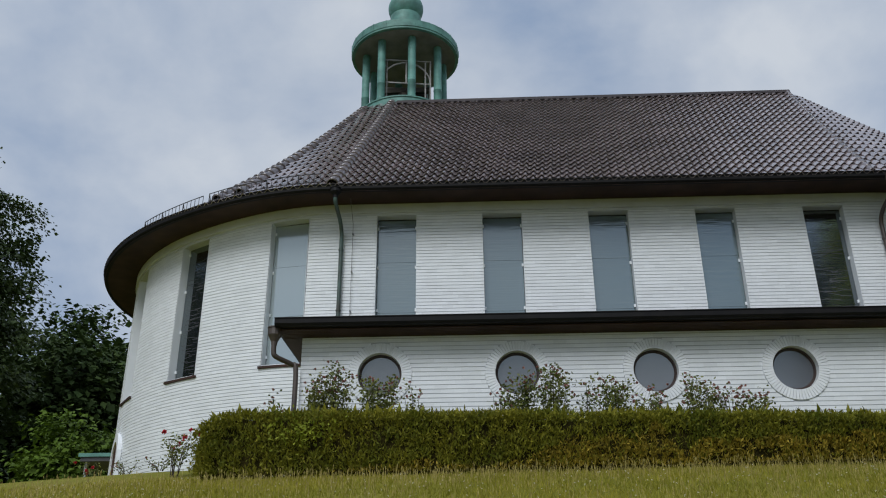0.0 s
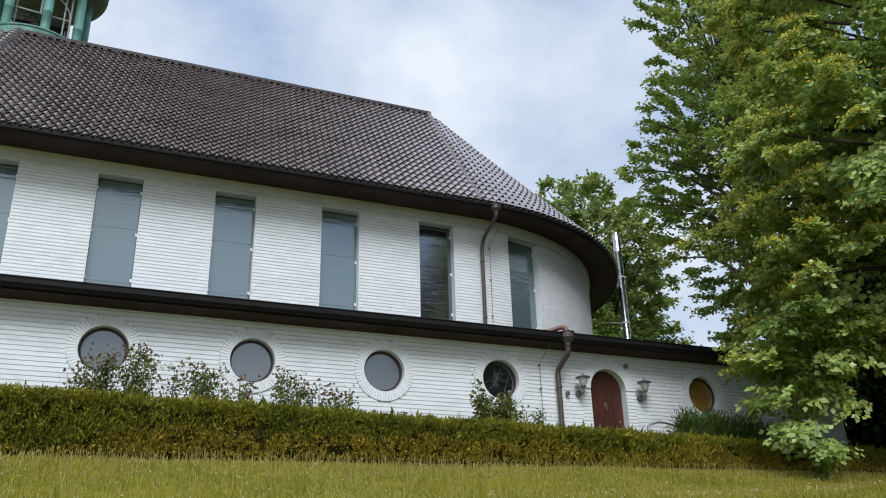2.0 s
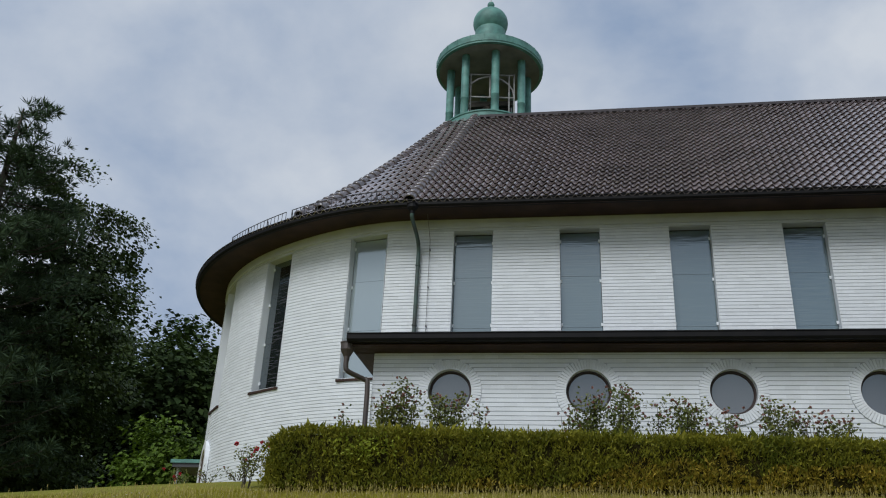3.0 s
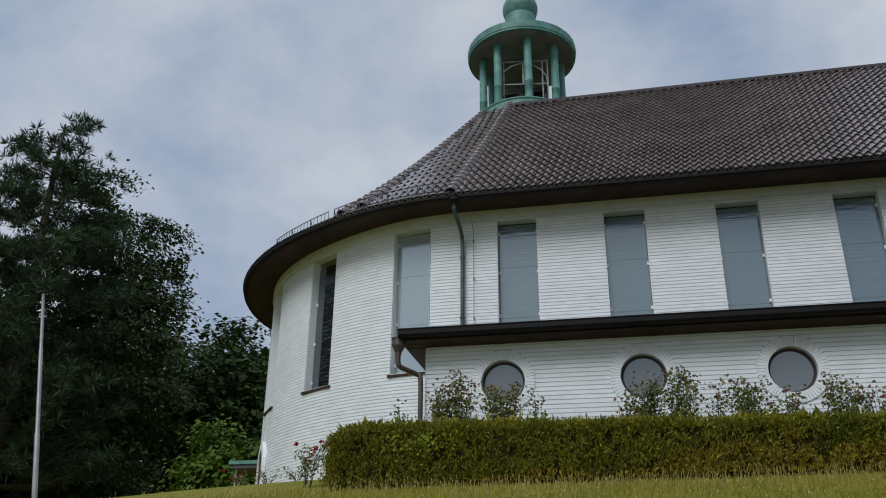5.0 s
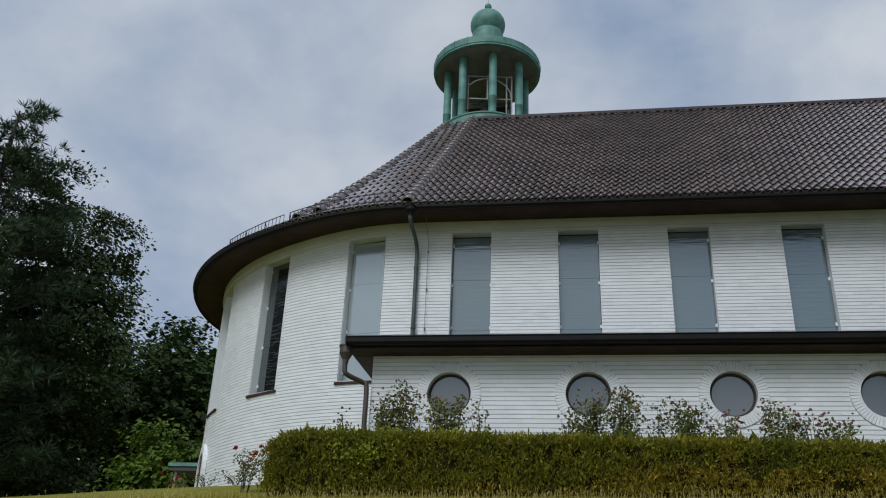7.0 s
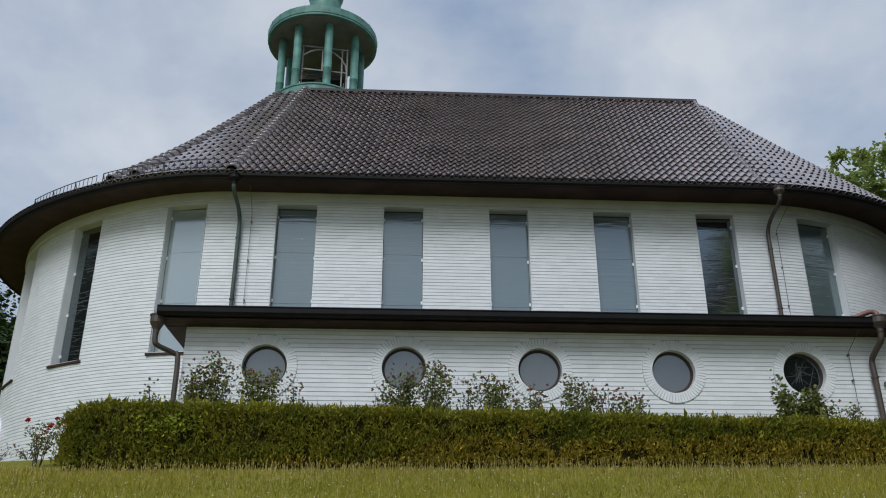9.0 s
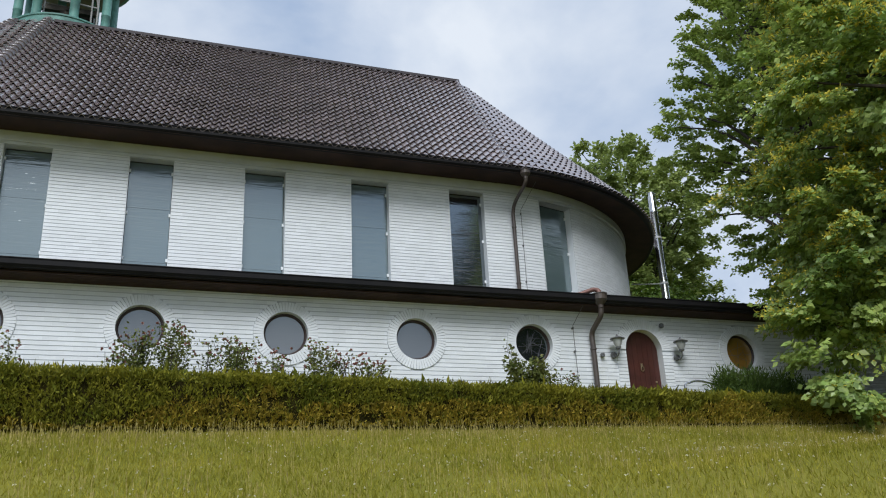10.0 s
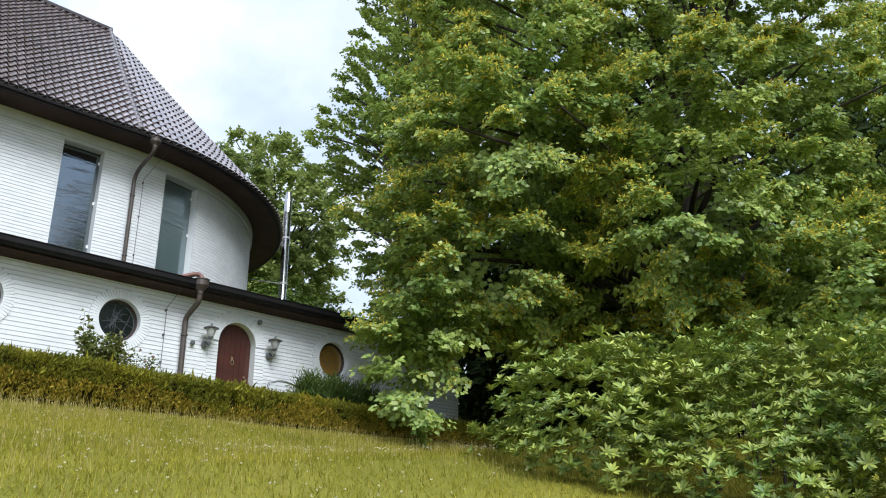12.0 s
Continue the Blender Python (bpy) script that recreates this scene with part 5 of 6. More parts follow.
def lin_limit(p):
    """Keeps the boughs clear of the aisle and off the ground."""
    g = np.array([ground_z(x, y) for x, y in p[:, :2]])
    return ((p[:, 1] < -4.6) | (p[:, 2] > 8.0)) & (p[:, 2] > g + 0.25) & ((p[:, 2] > 5.75) | (p[:, 0] < 10.8) | (p[:, 1] < -9.5))


bough_tree("linden_tree", "large spreading linden in yellow-green blossom, boughs drooping to the hedge", (17.0, -8.3, ground_z(17, -8.3)),
           [((17.6, -10.3, 11.2), (5.8, 4.3, 8.0)), ((11.9, -7.4, 7.4), (2.5, 2.2, 1.7)), ((10.05, -6.9, 4.95), (0.66, 0.6, 1.3)), ((11.7, -8.3, 9.9), (2.6, 2.3, 2.3)), ((16.2, -13.4, 6.2), (2.4, 2.0, 1.8)),
            ((13.4, -7.8, 14.0), (3.2, 2.5, 4.5)), ((12.4, -5.8, 8.6), (2.1, 1.7, 1.9)), ((10.75, -6.9, 6.0), (1.3, 0.9, 0.95)), ((13.8, -11.2, 8.2), (2.2, 1.8, 1.9))],
           1150, 0.5, 0.85, 18, 17, 0.125, LINDEN, 0.42, 11, -0.12, 0.55, 0.35, lin_limit, (BRACT, 2.6, 0.10))
bough_tree("beech_tree", "tall leafy beech behind the linden", (17.8, 1.0, ground_z(17.8, 1)), [((17.5, 1.0, 14.5), (4.3, 3.6, 8.8))],
           560, 0.5, 0.9, 17, 12, 0.14, BEECH, 0.35, 12, 0.45, 0.15, 0.4,
           lambda q: (q[:, 2] > 9.0) & (q[:, 0] > np.interp(q[:, 2], [9, 13, 15, 17, 19], [18.5, 17.3, 15.7, 15.8, 15.9])))
bough_tree("oak_tree", "leafy round-crowned tree behind the church", (23.0, 15.0, 4.6), [((20.4, 14.8, 16.8), (3.9, 3.2, 4.1)), ((20.6, 15.0, 11.4), (4.5, 3.0, 4.4))],
           360, 0.7, 1.1, 15, 11, 0.215, OAK, 0.35, 13, 0.2, 0.25, 0.2)
tree("hazel_shrub", "bright green shrub behind the aisle roof", (17.5, 8.5, 4.6), [((17.5, 8.5, 8.6), (2.8, 2.0, 2.9))], 220, 50, 0.16, BRIGHT, 0.1, 14, 0.45, 0.16, 0.4, None, 0.35, category="shrub")

# woods to the side of the church
wood_rng = random.Random(4)
for i, (x, y, top) in enumerate([(-46, 12, 19), (-39, 22, 19), (-33, 30, 20.2), (-27.5, 33, 19.4), (-22.5, 35, 18.6), (-18.5, 37, 19.4), (-14, 39, 18.5), (-9, 41, 17.5), (-36, 10, 15), (-30, 17, 15.5), (-24, 24, 15.5)]):
    rr = wood_rng.uniform(3.2, 4.2)
    h = top - 4.6
    tree("woodland_tree", "dark deciduous tree at the edge of the woods", (x, y, 4.5), [((x, y, 4.6 + h * 0.62), (rr, rr, h * 0.40)), ((x + 0.5, y - 0.8, 4.6 + h * 0.28), (rr * 1.05, rr, h * 0.3))],
         240, 60, 0.38, WOOD, 0.3, 100 + i, 0.8, 0.32, 0.3, None, 0.45)
tree("woodland_tree", "tall airy deciduous tree beside the pine", (-25.2, 14.0, 4.4), [((-25.2, 14.0, 16.2), (2.6, 2.6, 4.4)), ((-24.2, 13.6, 11.5), (2.9, 2.6, 3.6)), ((-25.4, 14, 8), (3, 3, 3.5))],
     120, 55, 0.19, leaf_mat("airy_leaf", (0.030, 0.056, 0.015), (0.078, 0.115, 0.028), 0.55, 0.2, 0.35, 0.4), 0.28, 131, 0.36, 0.14, 0.3, None, 0.45, bough=(7, 0.9))
for i, (x, y, z, r) in enumerate([(-16.8, 10.6, 6.0, 1.7)]):
    tree("hazel_shrub", "fresh green shrub at the edge of the woods", (x, y, 4.5), [((x, y, z), (r, r * 0.8, 2.0))], 170, 46, 0.2, BRIGHT, 0.08, 140 + i, 0.45, 0.18, 0.4, None, 0.35, category="shrub")


def pine(base, height, width, seed):
    """Dark pine: whorls of rising boughs, each ending in tufts of needles."""
    rng = np.random.default_rng(seed)
    t = thing("pine_tree", "tall dark pine with tufted boughs", "tree", at=base)
    bm = bmesh.new()
    tube(bm, smooth_path([(0, 0, -0.4), (0.1, 0, height * 0.4), (-0.1, 0.1, height * 0.8), (0, 0, height)], 4), 0.33, 10, 0.04)
    cs, cd = [], []
    z = 0.10 * height
    while z < height * 0.985:
        u = z / height
        reach = width * (0.75 + 0.5 * u) * max(0.06, 1 - u) ** 0.62 * rng.uniform(0.85, 1.1)
        for k in range(7 if u < 0.9 else 4):
            a = rng.uniform(0, 6.28)
            L = reach * rng.uniform(0.75, 1.08)
            tip = Vector((L * math.cos(a), L * math.sin(a), z + L * rng.uniform(0.05, 0.32)))
            tube(bm, smooth_path([(0, 0, z), (tip.x * 0.55, tip.y * 0.55, z + L * 0.02), tip], 3), 0.05 * (1 - u) + 0.02, 5, 0.012)
            m = max(3, int(L * 4.2))
            for j in range(m):
                q = 0.3 + 0.7 * (j + 1) / m
                cs.append((tip.x * q + rng.normal() * 0.24, tip.y * q + rng.normal() * 0.24, z + (tip.z - z) * q * q + rng.normal() * 0.14 + 0.1))
                cd.append((math.cos(a), math.sin(a), 0.9))
        z += height * 0.034
    part("trunk", bm, BARK, t, "dark trunk with whorled boughs", True)
    cs = np.array(cs)
    per = 32
    p = np.repeat(cs, per, 0)
    d = unit(unit(rng.normal(size=p.shape)) + np.repeat(unit(np.array(cd)), per, 0) * 0.75)
    v, f = kites(p + d * 0.05, d, rng.uniform(0.24, 0.5, len(p)), 0.045, 0.1, rng)
    child(new("needles", mesh_np("needles", v, f, PINE)), t, "dark green needle tufts")


pine((-25.8, 9.2, 4.2), 17.4, 6.2, 21)
pine((-31.5, 6.5, 4.2), 15.0, 4.2, 22)

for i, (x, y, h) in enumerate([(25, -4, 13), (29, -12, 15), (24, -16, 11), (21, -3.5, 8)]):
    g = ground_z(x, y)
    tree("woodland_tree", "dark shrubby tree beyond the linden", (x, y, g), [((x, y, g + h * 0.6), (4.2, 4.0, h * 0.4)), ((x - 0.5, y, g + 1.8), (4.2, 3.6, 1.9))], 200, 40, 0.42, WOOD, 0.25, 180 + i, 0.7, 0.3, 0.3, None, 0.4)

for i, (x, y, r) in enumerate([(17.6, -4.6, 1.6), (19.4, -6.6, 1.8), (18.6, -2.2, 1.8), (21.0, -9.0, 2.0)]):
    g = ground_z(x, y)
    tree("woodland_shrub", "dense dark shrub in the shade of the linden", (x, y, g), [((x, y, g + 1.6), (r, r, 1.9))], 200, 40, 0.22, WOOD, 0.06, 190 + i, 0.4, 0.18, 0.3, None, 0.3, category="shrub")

# trees across the lawn, seen only in the window glass
for i, (x, y, h) in enumerate([(27.5, -46, 30), (37, -44, 28), (-37, -1, 21), (-40, -9, 20)]):
    tree("park_tree", "tall leafy park tree across the lawn", (x, y, ground_z(x, y)), [((x, y, h * 0.56), (6.0, 5.5, h * 0.43))], 220, 40, 0.75, WOOD, 0.4, 160 + i, 0.9, 0.35, 0.3, None, 0.45)


# ---- hedge ----
HX0, HX1, HY0, HY1 = -7.12, 17.0, -6.2, -5.3


def hedge_top(x):
    end = max(0.0, 0.75 - (x - HX0))
    return 4.47 - 0.55 * end * end - 0.016 * (x + 7) + 0.03 * noise.noise((x * 1.1, 0, 5)) + 0.015 * noise.noise((x * 4, 2, 5))


def make_hedge():
    rng = np.random.default_rng(31)
    h = thing("hedge", "clipped hedge in green and yellowish brown along the aisle", "hedge", at=(3.2, -5.75, 3.5))
    off = np.array([3.2, -5.75, 3.5])
    verts, faces = [], []
    n = 90
    for i in range(n + 1):
        x = HX0 + 0.12 + (HX1 - HX0 - 0.24) * i / n
        zt, g = hedge_top(x) - 0.11, ground_z(x, -6.0) - 0.1
        dy = 0.04 * noise.noise((x * 1.3, 7, 1))
        for y, z in ((HY0 + 0.13 + dy, g), (HY0 + 0.12 + dy, zt - 0.12), (HY0 + 0.2, zt), (HY1 - 0.2, zt), (HY1 - 0.12, zt - 0.12), (HY1 - 0.13, g + 0.15)):
            verts.append((x - off[0], y - off[1], z - off[2]))
    for i in range(n):
        for j in range(5):
            a = i * 6 + j
            faces.append((a, a + 6, a + 7, a + 1))
    faces += [tuple(range(6)), tuple(range(n * 6 + 5, n * 6 - 1, -1))]
    child(new("core", mesh_from("core", verts, faces, HEDGE_CORE)), h, "closed dark brown hull with the hedge's inner shade in its colour")
    m = 190000
    x = rng.uniform(HX0, HX1, m)
    which = rng.random(m)
    zt = np.array([hedge_top(a) for a in x])
    g = np.array([ground_z(a, -6.1) for a in x])
    bulge = np.array([0.06 * noise.noise((a * 1.3, 7, b * 1.6)) for a, b in zip(x, which)])
    front, top, back = which < 0.55, (which >= 0.55) & (which < 0.88), which >= 0.88
    u = rng.random(m)
    y = np.where(front, HY0 + bulge + rng.random(m) * 0.12, np.where(top, HY0 + u * (HY1 - HY0), HY1 - rng.random(m) * 0.1))
    z = np.where(front | back, g + 0.04 + u * (zt - g - 0.02), zt - rng.random(m) * 0.09)
    edge = np.minimum(np.abs(y - HY0), np.abs(y - HY1))
    z = np.where(z > zt - 0.1, z - np.maximum(0, 0.1 - edge) * 0.7, z)
    way = np.stack([rng.normal(size=m) * 0.6, np.where(front, -0.5, np.where(back, 0.5, 0.0)) + rng.normal(size=m) * 0.4, 0.9 + rng.normal(size=m) * 0.5], 1)
    tufts = np.array([0.7 * noise.noise((a * 3.1, b * 3.4, 3)) + 0.8 * noise.noise((a * 13, b * 5, 8)) for a, b in zip(x, z)])
    k = ((x > HX0 + 0.12 * (rng.random(m))) | (rng.random(m) < 0.5)) & (~front | (tufts + rng.normal(size=m) * 0.2 > -0.22))
    L = rng.uniform(0.036, 0.078, m)
    tall = rng.random(m) < 0.03
    L = np.where(tall, L * np.where(top, 2.6, 1.7), L)
    dry_line = np.array([0.40 + 0.55 * noise.noise((a * 0.55, 4, 2)) + 0.35 * noise.noise((a * 2.3, 9, 2)) for a in x])
    dry = front & (u < dry_line * np.clip((x + 5.2) / 4.5, 0.0, 1.15)) & (rng.random(m) < 0.8)
    for name, pick, material, lab in (("foliage", k & ~dry, HEDGE, "small clipped green leaves"), ("dry_foliage", k & dry, HEDGE_DRY, "yellow-brown dry leaves low in the hedge")):
        p = np.stack([x, y, z], 1)[pick] - off
        v, f = kites(p, way[pick], L[pick], L[pick] * 0.33, 0.15, rng)
        child(new(name, mesh_np(name, v, f, material)), h, lab)
    # left end cap and a fresher spray in it
    e = 3600
    yy, uu = rng.uniform(HY0 + 0.03, HY1 - 0.03, e), rng.random(e)
    zz = ground_z(HX0, -5.8) + 0.05 + uu * (hedge_top(HX0) - ground_z(HX0, -5.8) - 0.08)
    bow = 0.25 * (np.abs(yy + 5.75) / 0.45) ** 2
    p = np.stack([HX0 - 0.04 + rng.random(e) * 0.2 + bow + 0.22 * np.clip(uu - 0.6, 0, 1), yy, zz], 1) - off
    v, f = kites(p, rng.normal(size=(e, 3)) + np.array([[-0.6, 0, 0.7]]), rng.uniform(0.03, 0.07, e), 0.03, 0.15, rng)
    child(new("foliage_end", mesh_np("foliage_end", v, f, HEDGE)), h)
    e = 320
    c = np.array([-5.5, HY0 - 0.02, 4.1]) + rng.normal(size=(e, 3)) * np.array([0.28, 0.05, 0.13])
    v, f = kites(c - off, rng.normal(size=(e, 3)) + np.array([[0, -0.8, 0.4]]), rng.uniform(0.05, 0.09, e), 0.035, 0.15, rng)
    child(new("fresh_growth", mesh_np("fresh_growth", v, f, FRESH)), h, "fresh bright green shoots")["kind"] = "stuff"


make_hedge()


# ---- meadow ----
def make_grass():
    rng = np.random.default_rng(41)
    m = 190000
    x = rng.uniform(-14, 17, m)
    y = -14.5 + 8.5 * rng.random(m) ** 0.8
    p = np.stack([x, y, np.array([ground_z(a, b) + 0.05 * noise.noise((a * 0.35, b * 0.35, 3)) for a, b in zip(x, y)])], 1)
    h = rng.uniform(0.03, 0.08, m) * (1 + 0.5 * np.array([noise.noise((a * 0.6, b * 0.6, 9)) for a, b in zip(x, y)]))
    lean = rng.normal(size=(m, 2)) * 0.45
    w = 0.004 + 0.004 * rng.random(m)
    ang = rng.uniform(0, math.pi, m)
    s = np.stack([np.cos(ang) * w, np.sin(ang) * w, np.zeros(m)], 1)
    tip = p + np.stack([lean[:, 0] * h, lean[:, 1] * h, h], 1)
    v = np.stack([p - s, p + s, tip], 1).reshape(-1, 3)
    f = np.arange(3 * m).reshape(-1, 3)
    tagged(new("grass", mesh_np("grass", v, f, GRASS)), "unmown yellow-green meadow grass", "grass", kind="stuff")
    m = 60000
    x, y = rng.uniform(-16, 14, m), rng.uniform(-27, -14.4, m)
    p = np.stack([x, y, np.array([ground_z(a, b) for a, b in zip(x, y)])], 1)
    h = rng.uniform(0.05, 0.14, m)
    ang = rng.uniform(0, math.pi, m)
    s = np.stack([np.cos(ang), np.sin(ang), np.zeros(m)], 1) * 0.008
    tip = p + np.stack([rng.normal(size=m) * 0.45 * h, rng.normal(size=m) * 0.45 * h, h], 1)
    tagged(new("grass", mesh_np("grass", np.stack([p - s, p + s, tip], 1).reshape(-1, 3), np.arange(3 * m).reshape(-1, 3), GRASS)), "unmown yellow-green meadow grass", "grass", kind="stuff")
    # seed stalks, thickest along the hedge
    m = 11000
    x = -11 + 27 * rng.random(m) ** 0.8
    y = np.where(rng.random(m) < 0.35, HY0 - 0.05 - np.abs(rng.normal(size=m)) * 0.7, -13.5 + 7.2 * rng.random(m))
    p = np.stack([x, y, np.array([ground_z(a, b) for a, b in zip(x, y)])], 1)
    h = rng.uniform(0.04, 0.14, m) * rng.choice([0.6, 1.0, 1.4], m)
    top = p + np.stack([rng.normal(size=m) * 0.12 * h, rng.normal(size=m) * 0.12 * h, h], 1)
    s = np.array([[0.0022, 0, 0]])
    v1 = np.stack([p - s, p + s, top + s * 0.6, top - s * 0.6], 1).reshape(-1, 3)
    f1 = np.arange(4 * m).reshape(-1, 4)
    hd = rng.uniform(0.03, 0.06, m)[:, None] * np.array([[0, 0, 1.0]])
    s2 = np.array([[0.0055, 0.003, 0]])
    v2 = np.stack([top - hd * 0.3, top + hd * 0.4 + s2, top + hd, top + hd * 0.4 - s2], 1).reshape(-1, 3)
    f2 = np.arange(4 * m).reshape(-1, 4) + len(v1)
    tagged(new("seed_stalks", mesh_np("seed_stalks", np.concatenate([v1, v2]), np.concatenate([f1, f2]), STALK)), "pale dry grass stalks gone to seed", "grass", kind="stuff")
    m = 1500
    x, y = rng.uniform(-9, 14, m), rng.uniform(-13.8, -6.5, m)
    p = np.stack([x, y, np.array([ground_z(a, b) + 0.10 for a, b in zip(x, y)])], 1)
    p = np.repeat(p, 6, 0)
    v, f = kites(p, rng.normal(size=p.shape) + np.array([[0, 0, 0.6]]), 0.014, 0.011, 0.1, rng)
    tagged(new("clover_flowers", mesh_np("clover_flowers", v, f, FLOWER)), "small white clover flowers in the grass", "flowers", kind="stuff")


make_grass()


# ---- roses behind the hedge ----
def rose_bush(x, y, top, width, seed, blooms=8, red=False, n_stems=17, leaves=1400, lsize=0.06):
    rng = np.random.default_rng(seed)
    g = ground_z(x, y)
    t = thing("rose_bush", ("rose bush with red blooms beside the hedge" if red else "leggy rose bush with faded pink blooms behind the hedge"), "rose bush", "roses along the church", at=(x, y, g))
    h = top - g
    bm = bmesh.new()
    tips, lp, lw = [], [], []
    for k in range(n_stems):
        a = rng.uniform(0, 6.28)
        tip = Vector((width * math.cos(a) * rng.uniform(0.3, 1), 0.6 * width * math.sin(a), h * rng.uniform(0.72, 1.0)))
        path = smooth_path([(0.05 * math.cos(a), 0.05 * math.sin(a), 0), (tip.x * 0.45, tip.y * 0.45, tip.z * 0.55), tip], 5)
        tube(bm, path, 0.008, 5, 0.003)
        tips.append(tip)
        for j in range(leaves // n_stems):
            q = path[min(len(path) - 1, int(len(path) * rng.uniform(0.35, 1.0)))]
            lp.append((q.x + rng.normal() * 0.065, q.y + rng.normal() * 0.065, q.z + rng.normal() * 0.05))
            lw.append((rng.normal(), rng.normal(), rng.normal() * 0.6))
    part("stem_tangle", bm, BARK, t)
    v, f = kites(np.array(lp), np.array(lw), rng.uniform(0.7, 1.2, len(lp)) * lsize, lsize * 0.62, 0.12, rng)
    child(new("leaves", mesh_np("leaves", v, f, ROSE_LEAF)), t)
    for k in range(blooms):
        c = tips[k % len(tips)] + Vector((rng.normal() * 0.07, rng.normal() * 0.07, rng.normal() * 0.05 + 0.02))
        m = 14
        d = unit(rng.normal(size=(m, 3)) + np.array([[0, -0.2, 0.5]]))
        v, f = kites(np.array([tuple(c)] * m), d, 0.05 if red else 0.032, 0.045 if red else 0.028, 0.25, rng)
        child(new("bloom", mesh_np("bloom", v, f, ROSE_RED if red else ROSE_PINK)), t, "red rose bloom" if red else "faded pink bloom")


ROSES = [(-6.25, 5.08, 0.25, 300), (-5.6, 5.38, 0.4, 1500), (-5.22, 5.58, 0.3, 1300), (-4.5, 5.42, 0.42, 2000), (-3.9, 5.2, 0.22, 260), (-2.5, 5.02, 0.2, 150), (-2.12, 5.3, 0.34, 1800), (-1.58, 5.50, 0.38, 1500),
         (-1.0, 5.22, 0.2, 260), (-0.55, 5.32, 0.36, 1700), (0.1, 5.12, 0.32, 500), (0.95, 5.2, 0.34, 1300), (1.42, 5.14, 0.25, 400), (1.85, 5.06, 0.26, 650), (3.0, 4.72, 0.2, 90)]
for i, (x, top, w, leaves) in enumerate(ROSES):
    rose_bush(x, -4.55, top, w, 200 + i, blooms=22 if leaves > 350 else 8, leaves=int(leaves * 0.75), lsize=0.066, n_stems=15 if leaves > 350 else 6)
rose_bush(4.85, -4.5, 5.12, 0.5, 221, 2, leaves=2000, lsize=0.085)
rose_bush(4.62, -4.4, 5.62, 0.15, 222, 0, n_stems=3, leaves=70, lsize=0.09)
rose_bush(5.55, -4.5, 4.85, 0.42, 223, 3, leaves=650)
rose_bush(-7.55, -5.6, 4.25, 0.32, 224, 7, True, 8, 260)
rose_bush(-7.25, -5.2, 4.3, 0.25, 225, 2, True, 6, 150)
rose_bush(-11.9, 1.2, 4.9, 0.35, 226, 4, True, 7, 240)
rose_bush(-8.6, -3.4, 4.25, 0.4, 227, 3, False, 7, 120, 0.05)
rose_bush(-10.0, -1.5, 4.5, 0.4, 228, 3, False, 7, 120, 0.05)


def feathery_shrub(x, y, blobs, seed, n):
    rng = np.random.default_rng(seed)
    g = ground_z(x, y)
    t = thing("juniper_shrub", "feathery green conifer shrub beside the door", "shrub", at=(x, y, g))
    c, o = blob_points(blobs, n, rng, 0.3, 1.6, 0.3)
    per = 26
    p = np.repeat(c, per, 0) + rng.normal(size=(len(c) * per, 3)) * 0.08
    d = np.repeat(unit(o + np.array([[0, 0, 0.9]])), per, 0) + rng.normal(size=p.shape) * 0.4
    v, f = kites(p - np.array([x, y, g]), d, rng.uniform(0.07, 0.15, len(p)), 0.02, 0.1, rng)
    child(new("foliage", mesh_np("foliage", v, f, JUNIPER)), t)
    bm = bmesh.new()
    limbs(bm, (0, 0, 0), (0.1, 0, 1.0), 0.05, [c[i] - np.array([x, y, g]) for i in rng.choice(len(c), 14)], random.Random(seed))
    part("stem_tangle", bm, BARK, t)


feathery_shrub(9.7, -4.8, [((9.6, -4.8, 4.4), (0.75, 0.5, 0.48)), ((9.1, -4.8, 4.72), (0.25, 0.2, 0.25)), ((10.5, -4.8, 4.4), (0.7, 0.5, 0.45))], 231, 620)


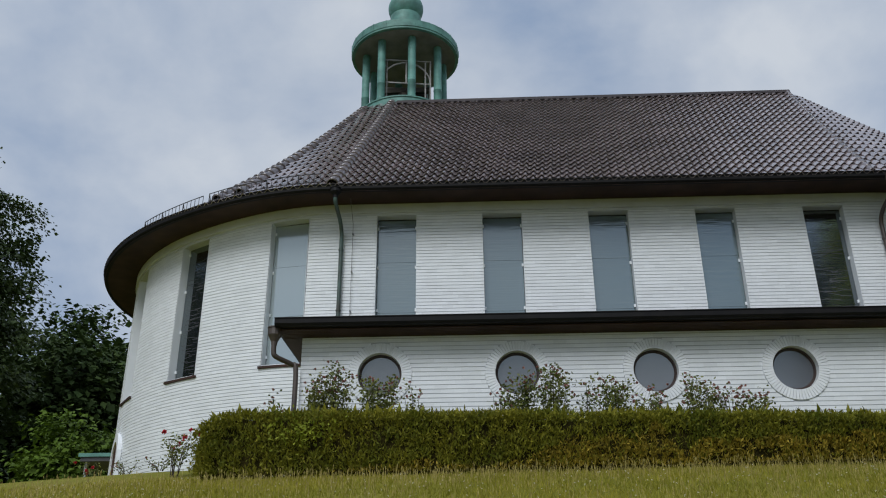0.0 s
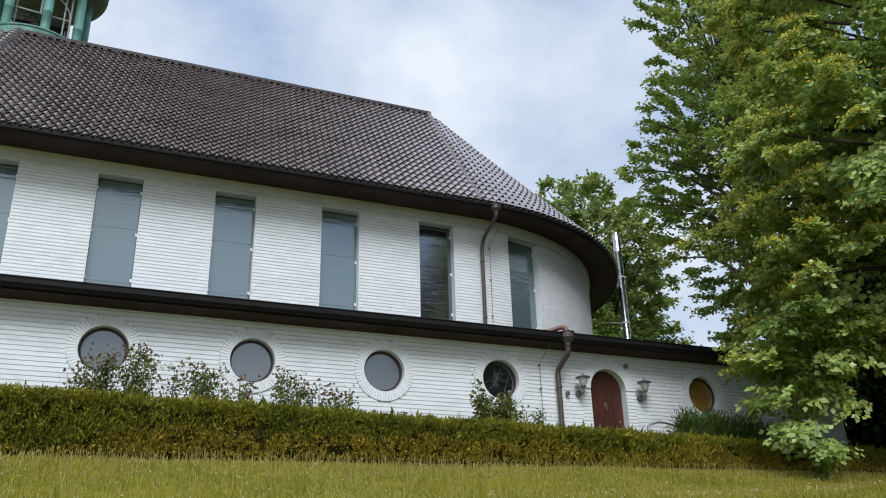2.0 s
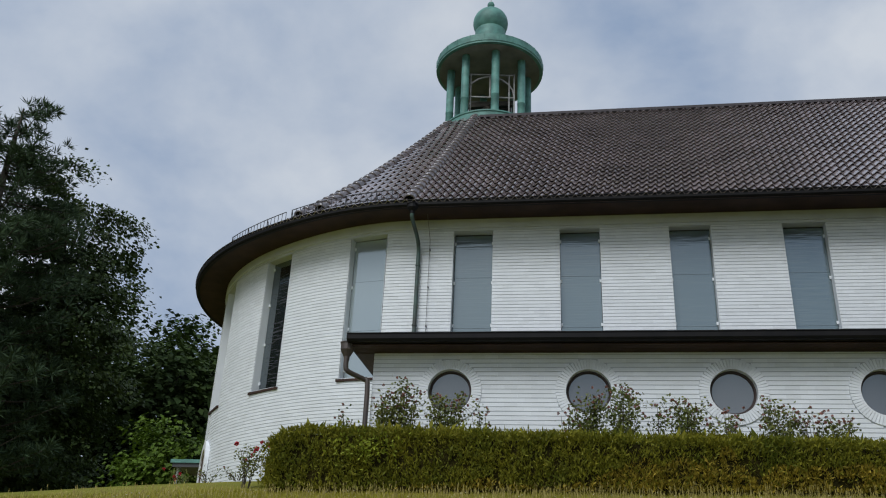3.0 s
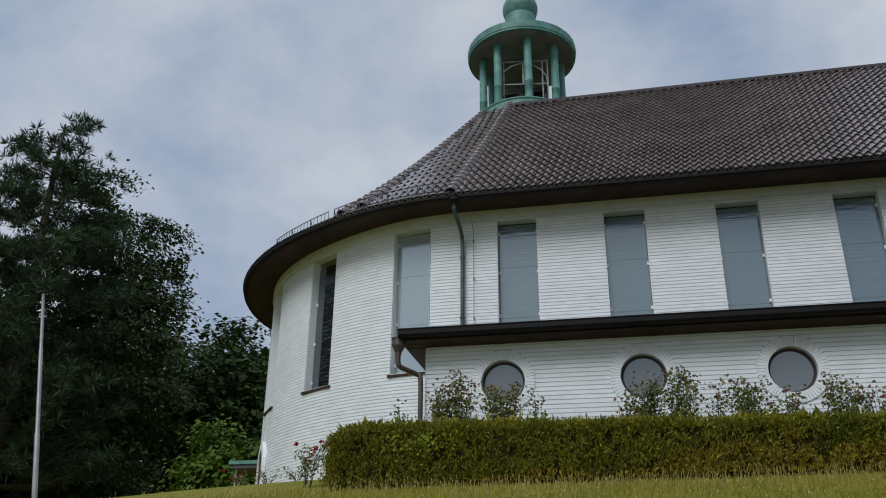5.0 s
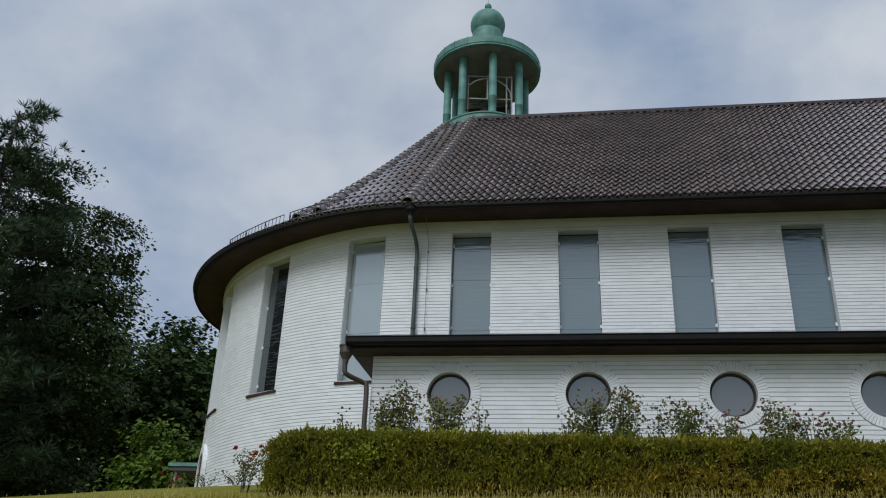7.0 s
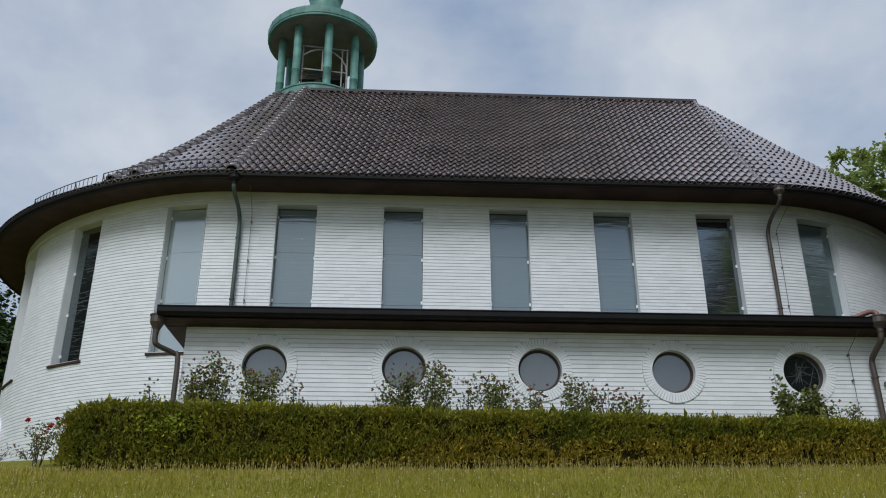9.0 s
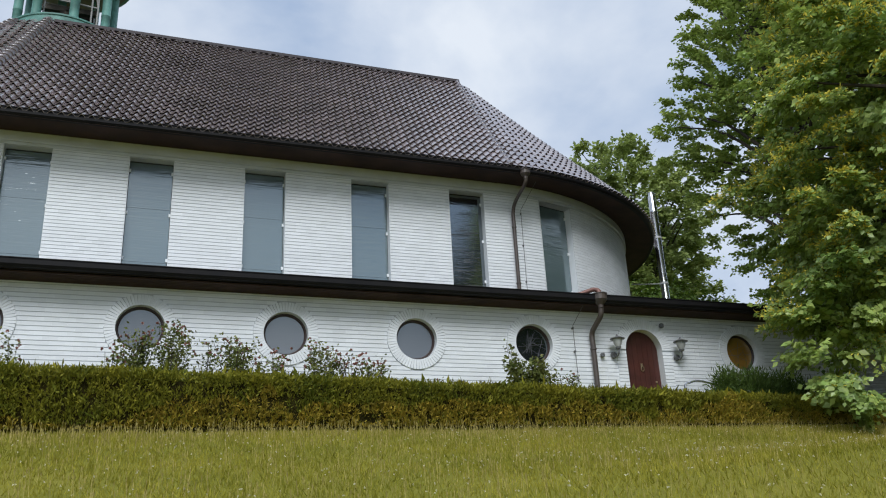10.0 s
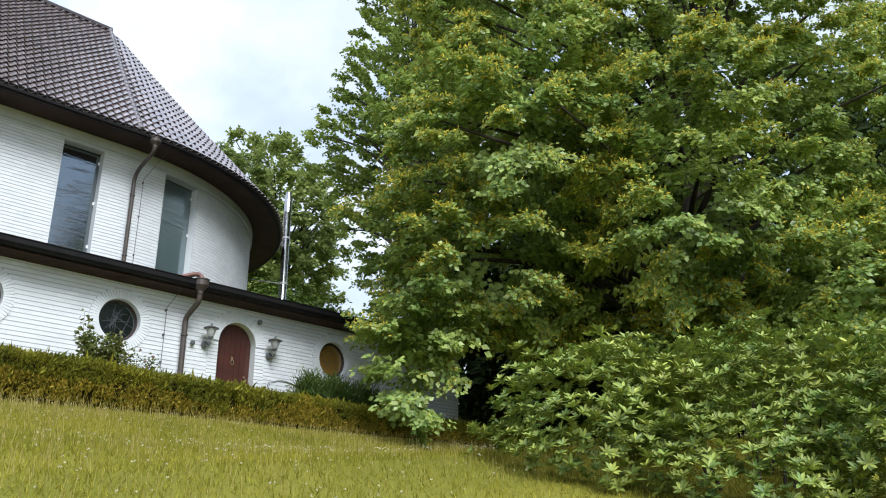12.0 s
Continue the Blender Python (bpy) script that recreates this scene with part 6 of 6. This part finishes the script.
# ---- rhododendron ----
def rhododendron():
    rng = np.random.default_rng(51)
    base = (8.4, -14.7, ground_z(8.4, -14.7))
    t = thing("rhododendron", "broad glossy-leaved rhododendron on the lawn", "shrub", at=base)
    b = np.array(base)
    blobs = [((7.1, -13.3, 2.78), (1.4, 1.3, 1.1)), ((8.4, -14.7, 2.8), (1.6, 1.7, 1.2)), ((8.6, -16.6, 2.4), (1.7, 1.7, 1.35)), ((9.8, -13.2, 2.95), (1.7, 1.7, 1.25)), ((7.4, -14.5, 2.1), (1.2, 1.3, 0.85)), ((9.0, -18.6, 2.0), (1.8, 1.6, 1.3))]
    c, o = blob_points(blobs, 12500, rng, 0.34, 2.2, 0.78)
    g = np.array([ground_z(x, y) for x, y in c[:, :2]])
    k = c[:, 2] > g + 0.05
    c, o = c[k], o[k]
    per = 10
    up = unit(o * 0.55 + np.array([[0, 0, 0.9]]) + rng.normal(size=o.shape) * 0.25)
    e1 = unit(np.cross(up, np.array([[0.3, 0.2, 1.0]])))
    e2 = np.cross(up, e1)
    a = (np.arange(per) * 2 * math.pi / per)[None, :] + rng.uniform(0, 6.28, (len(c), 1))
    rad = e1[:, None, :] * np.cos(a)[..., None] + e2[:, None, :] * np.sin(a)[..., None]
    lift = rng.uniform(0.15, 1.1, (len(c), per, 1))
    way = (rad + up[:, None, :] * lift).reshape(-1, 3)
    nr = (np.repeat(up[:, None, :], per, 1) - rad * lift * 0.6).reshape(-1, 3)
    p = np.repeat(c, per, 0)
    size = np.repeat(rng.uniform(0.75, 1.25, len(c)), per)
    L = 0.1 * size * rng.uniform(0.8, 1.15, len(p))
    # a longer leaf in two kinked halves
    way = unit(way)
    side = unit(np.cross(way, nr))
    upn = np.cross(side, way)
    L1, W = L[:, None], (L * 0.33)[:, None]
    v = np.stack([p, p + way * L1 * 0.35 + side * W * 0.45 + upn * W * 0.12, p + way * L1 * 0.72 + side * W * 0.42 + upn * W * 0.02, p + way * L1 - upn * L1 * 0.08,
                  p + way * L1 * 0.72 - side * W * 0.42 + upn * W * 0.02, p + way * L1 * 0.35 - side * W * 0.45 + upn * W * 0.12], 1).reshape(-1, 3) - b
    n0 = np.arange(len(p))[:, None] * 6
    f = np.concatenate([n0 + np.array([[0, 1, 2, 3]]), n0 + np.array([[0, 3, 4, 5]])], 1).reshape(-1, 4)
    child(new("leaves", mesh_np("leaves", v, f, RHODO)), t)
    bm = bmesh.new()
    r2 = random.Random(5)
    for k in range(16):
        i = int(rng.integers(len(c)))
        q = Vector(c[i] - b) * 0.72
        s = Vector((q.x * 0.5, q.y * 0.75, ground_z(base[0] + q.x * 0.5, base[1] + q.y * 0.75) - b[2] - 0.1))
        tube(bm, smooth_path([s, s.lerp(q, 0.5) + Vector((0, 0, 0.2)), q], 4), 0.025, 5, 0.006)
    part("stem_tangle", bm, BARK, t)["kind"] = "stuff"


rhododendron()

# ---- brickwork of the aisle and single pieces ----
PIECE_X0, PIECE_X1, PIECE_Z0 = 6.98, 10.4, 4.6


def spans_at(z):
    """Free stretches of a course, between the surrounds."""
    cuts = []
    for px in PORTS:
        h = abs(z - PORT_Z)
        if h < RING_R:
            r = math.sqrt(RING_R ** 2 - h * h)
            cuts.append((px - r, px + r))
    w = DOOR_W + 0.235
    if z < DOOR_SPRING:
        cuts.append((DOOR_X - w, DOOR_X + w))
    elif z - DOOR_SPRING < w:
        r = math.sqrt(w * w - (z - DOOR_SPRING) ** 2)
        cuts.append((DOOR_X - r, DOOR_X + r))
    cuts.sort()
    out, last = [], AX0
    for a, b in cuts:
        out.append((last, a))
        last = b
    return out + [(last, AX1)]


def aisle_bricks():
    rng = random.Random(8)
    out = ([], [])
    bm = bmesh.new()
    box(bm, (0.0002, -0.001, 0.0), (0.2494, 0.012, COURSE - 0.0115), 0.002)
    brick = bpy.data.meshes.new("brick")
    bm.to_mesh(brick)
    bm.free()
    brick.materials.append(WHITE_PIECE)
    z, row, count = AZ0 + 0.2, 0, 0
    while z < AZ1 - 0.01:
        zt = min(z + COURSE - 0.0115, AZ1)
        for a, b in spans_at((z + zt) / 2):
            s = math.floor(a / 0.25) * 0.25 - (0.125 if row % 2 else 0)
            while s < b:
                s0, s1 = max(s, a), min(s + 0.2496, b)
                s += 0.25
                if s1 - s0 < 0.012:
                    continue
                whole = s1 - s0 > 0.248 and zt - z > COURSE - 0.0125
                if whole and PIECE_X0 < s0 < PIECE_X1 and z > PIECE_Z0 and count < 290:
                    o = new("brick", brick)
                    adopt(o, aisle)
                    o.matrix_basis = Matrix.Translation((s0, AY + rng.uniform(-0.0015, 0.0015), z))
                    count += 1
                    continue
                d = AY + rng.uniform(-0.0015, 0.0015)
                c = 0.002
                fr = [(s0, AY + 0.012, z), (s1, AY + 0.012, z), (s1, AY + 0.012, zt), (s0, AY + 0.012, zt)]
                fr += [(s0, d, z + c), (s1, d, z + c), (s1, d, zt - c), (s0, d, zt - c)]
                brick_block(fr, out)
        z += COURSE
        row += 1
    o = adopt(new("brickwork", mesh_from("brickwork", out[0], out[1], WHITE)), aisle, "white-painted brick courses")
    o["kind"] = "stuff"


aisle_bricks()


def roof_pieces():
    """Single tiles of the lower courses."""
    for r in PIECE_ROWS:
        for c in PIECE_COLS:
            a, b = LEN_S * c / COLS, LEN_S * (c + 1) / COLS
            out = ([], [])
            tile_quads(roof_point(a, r / ROWS), roof_point(b, r / ROWS), roof_point(a, (r + 1) / ROWS), roof_point(b, (r + 1) / ROWS), out)
            o = new("roof_tile", mesh_from("roof_tile", out[0], out[1], TILE_PIECE, True))
            adopt(o, church)


roof_pieces()
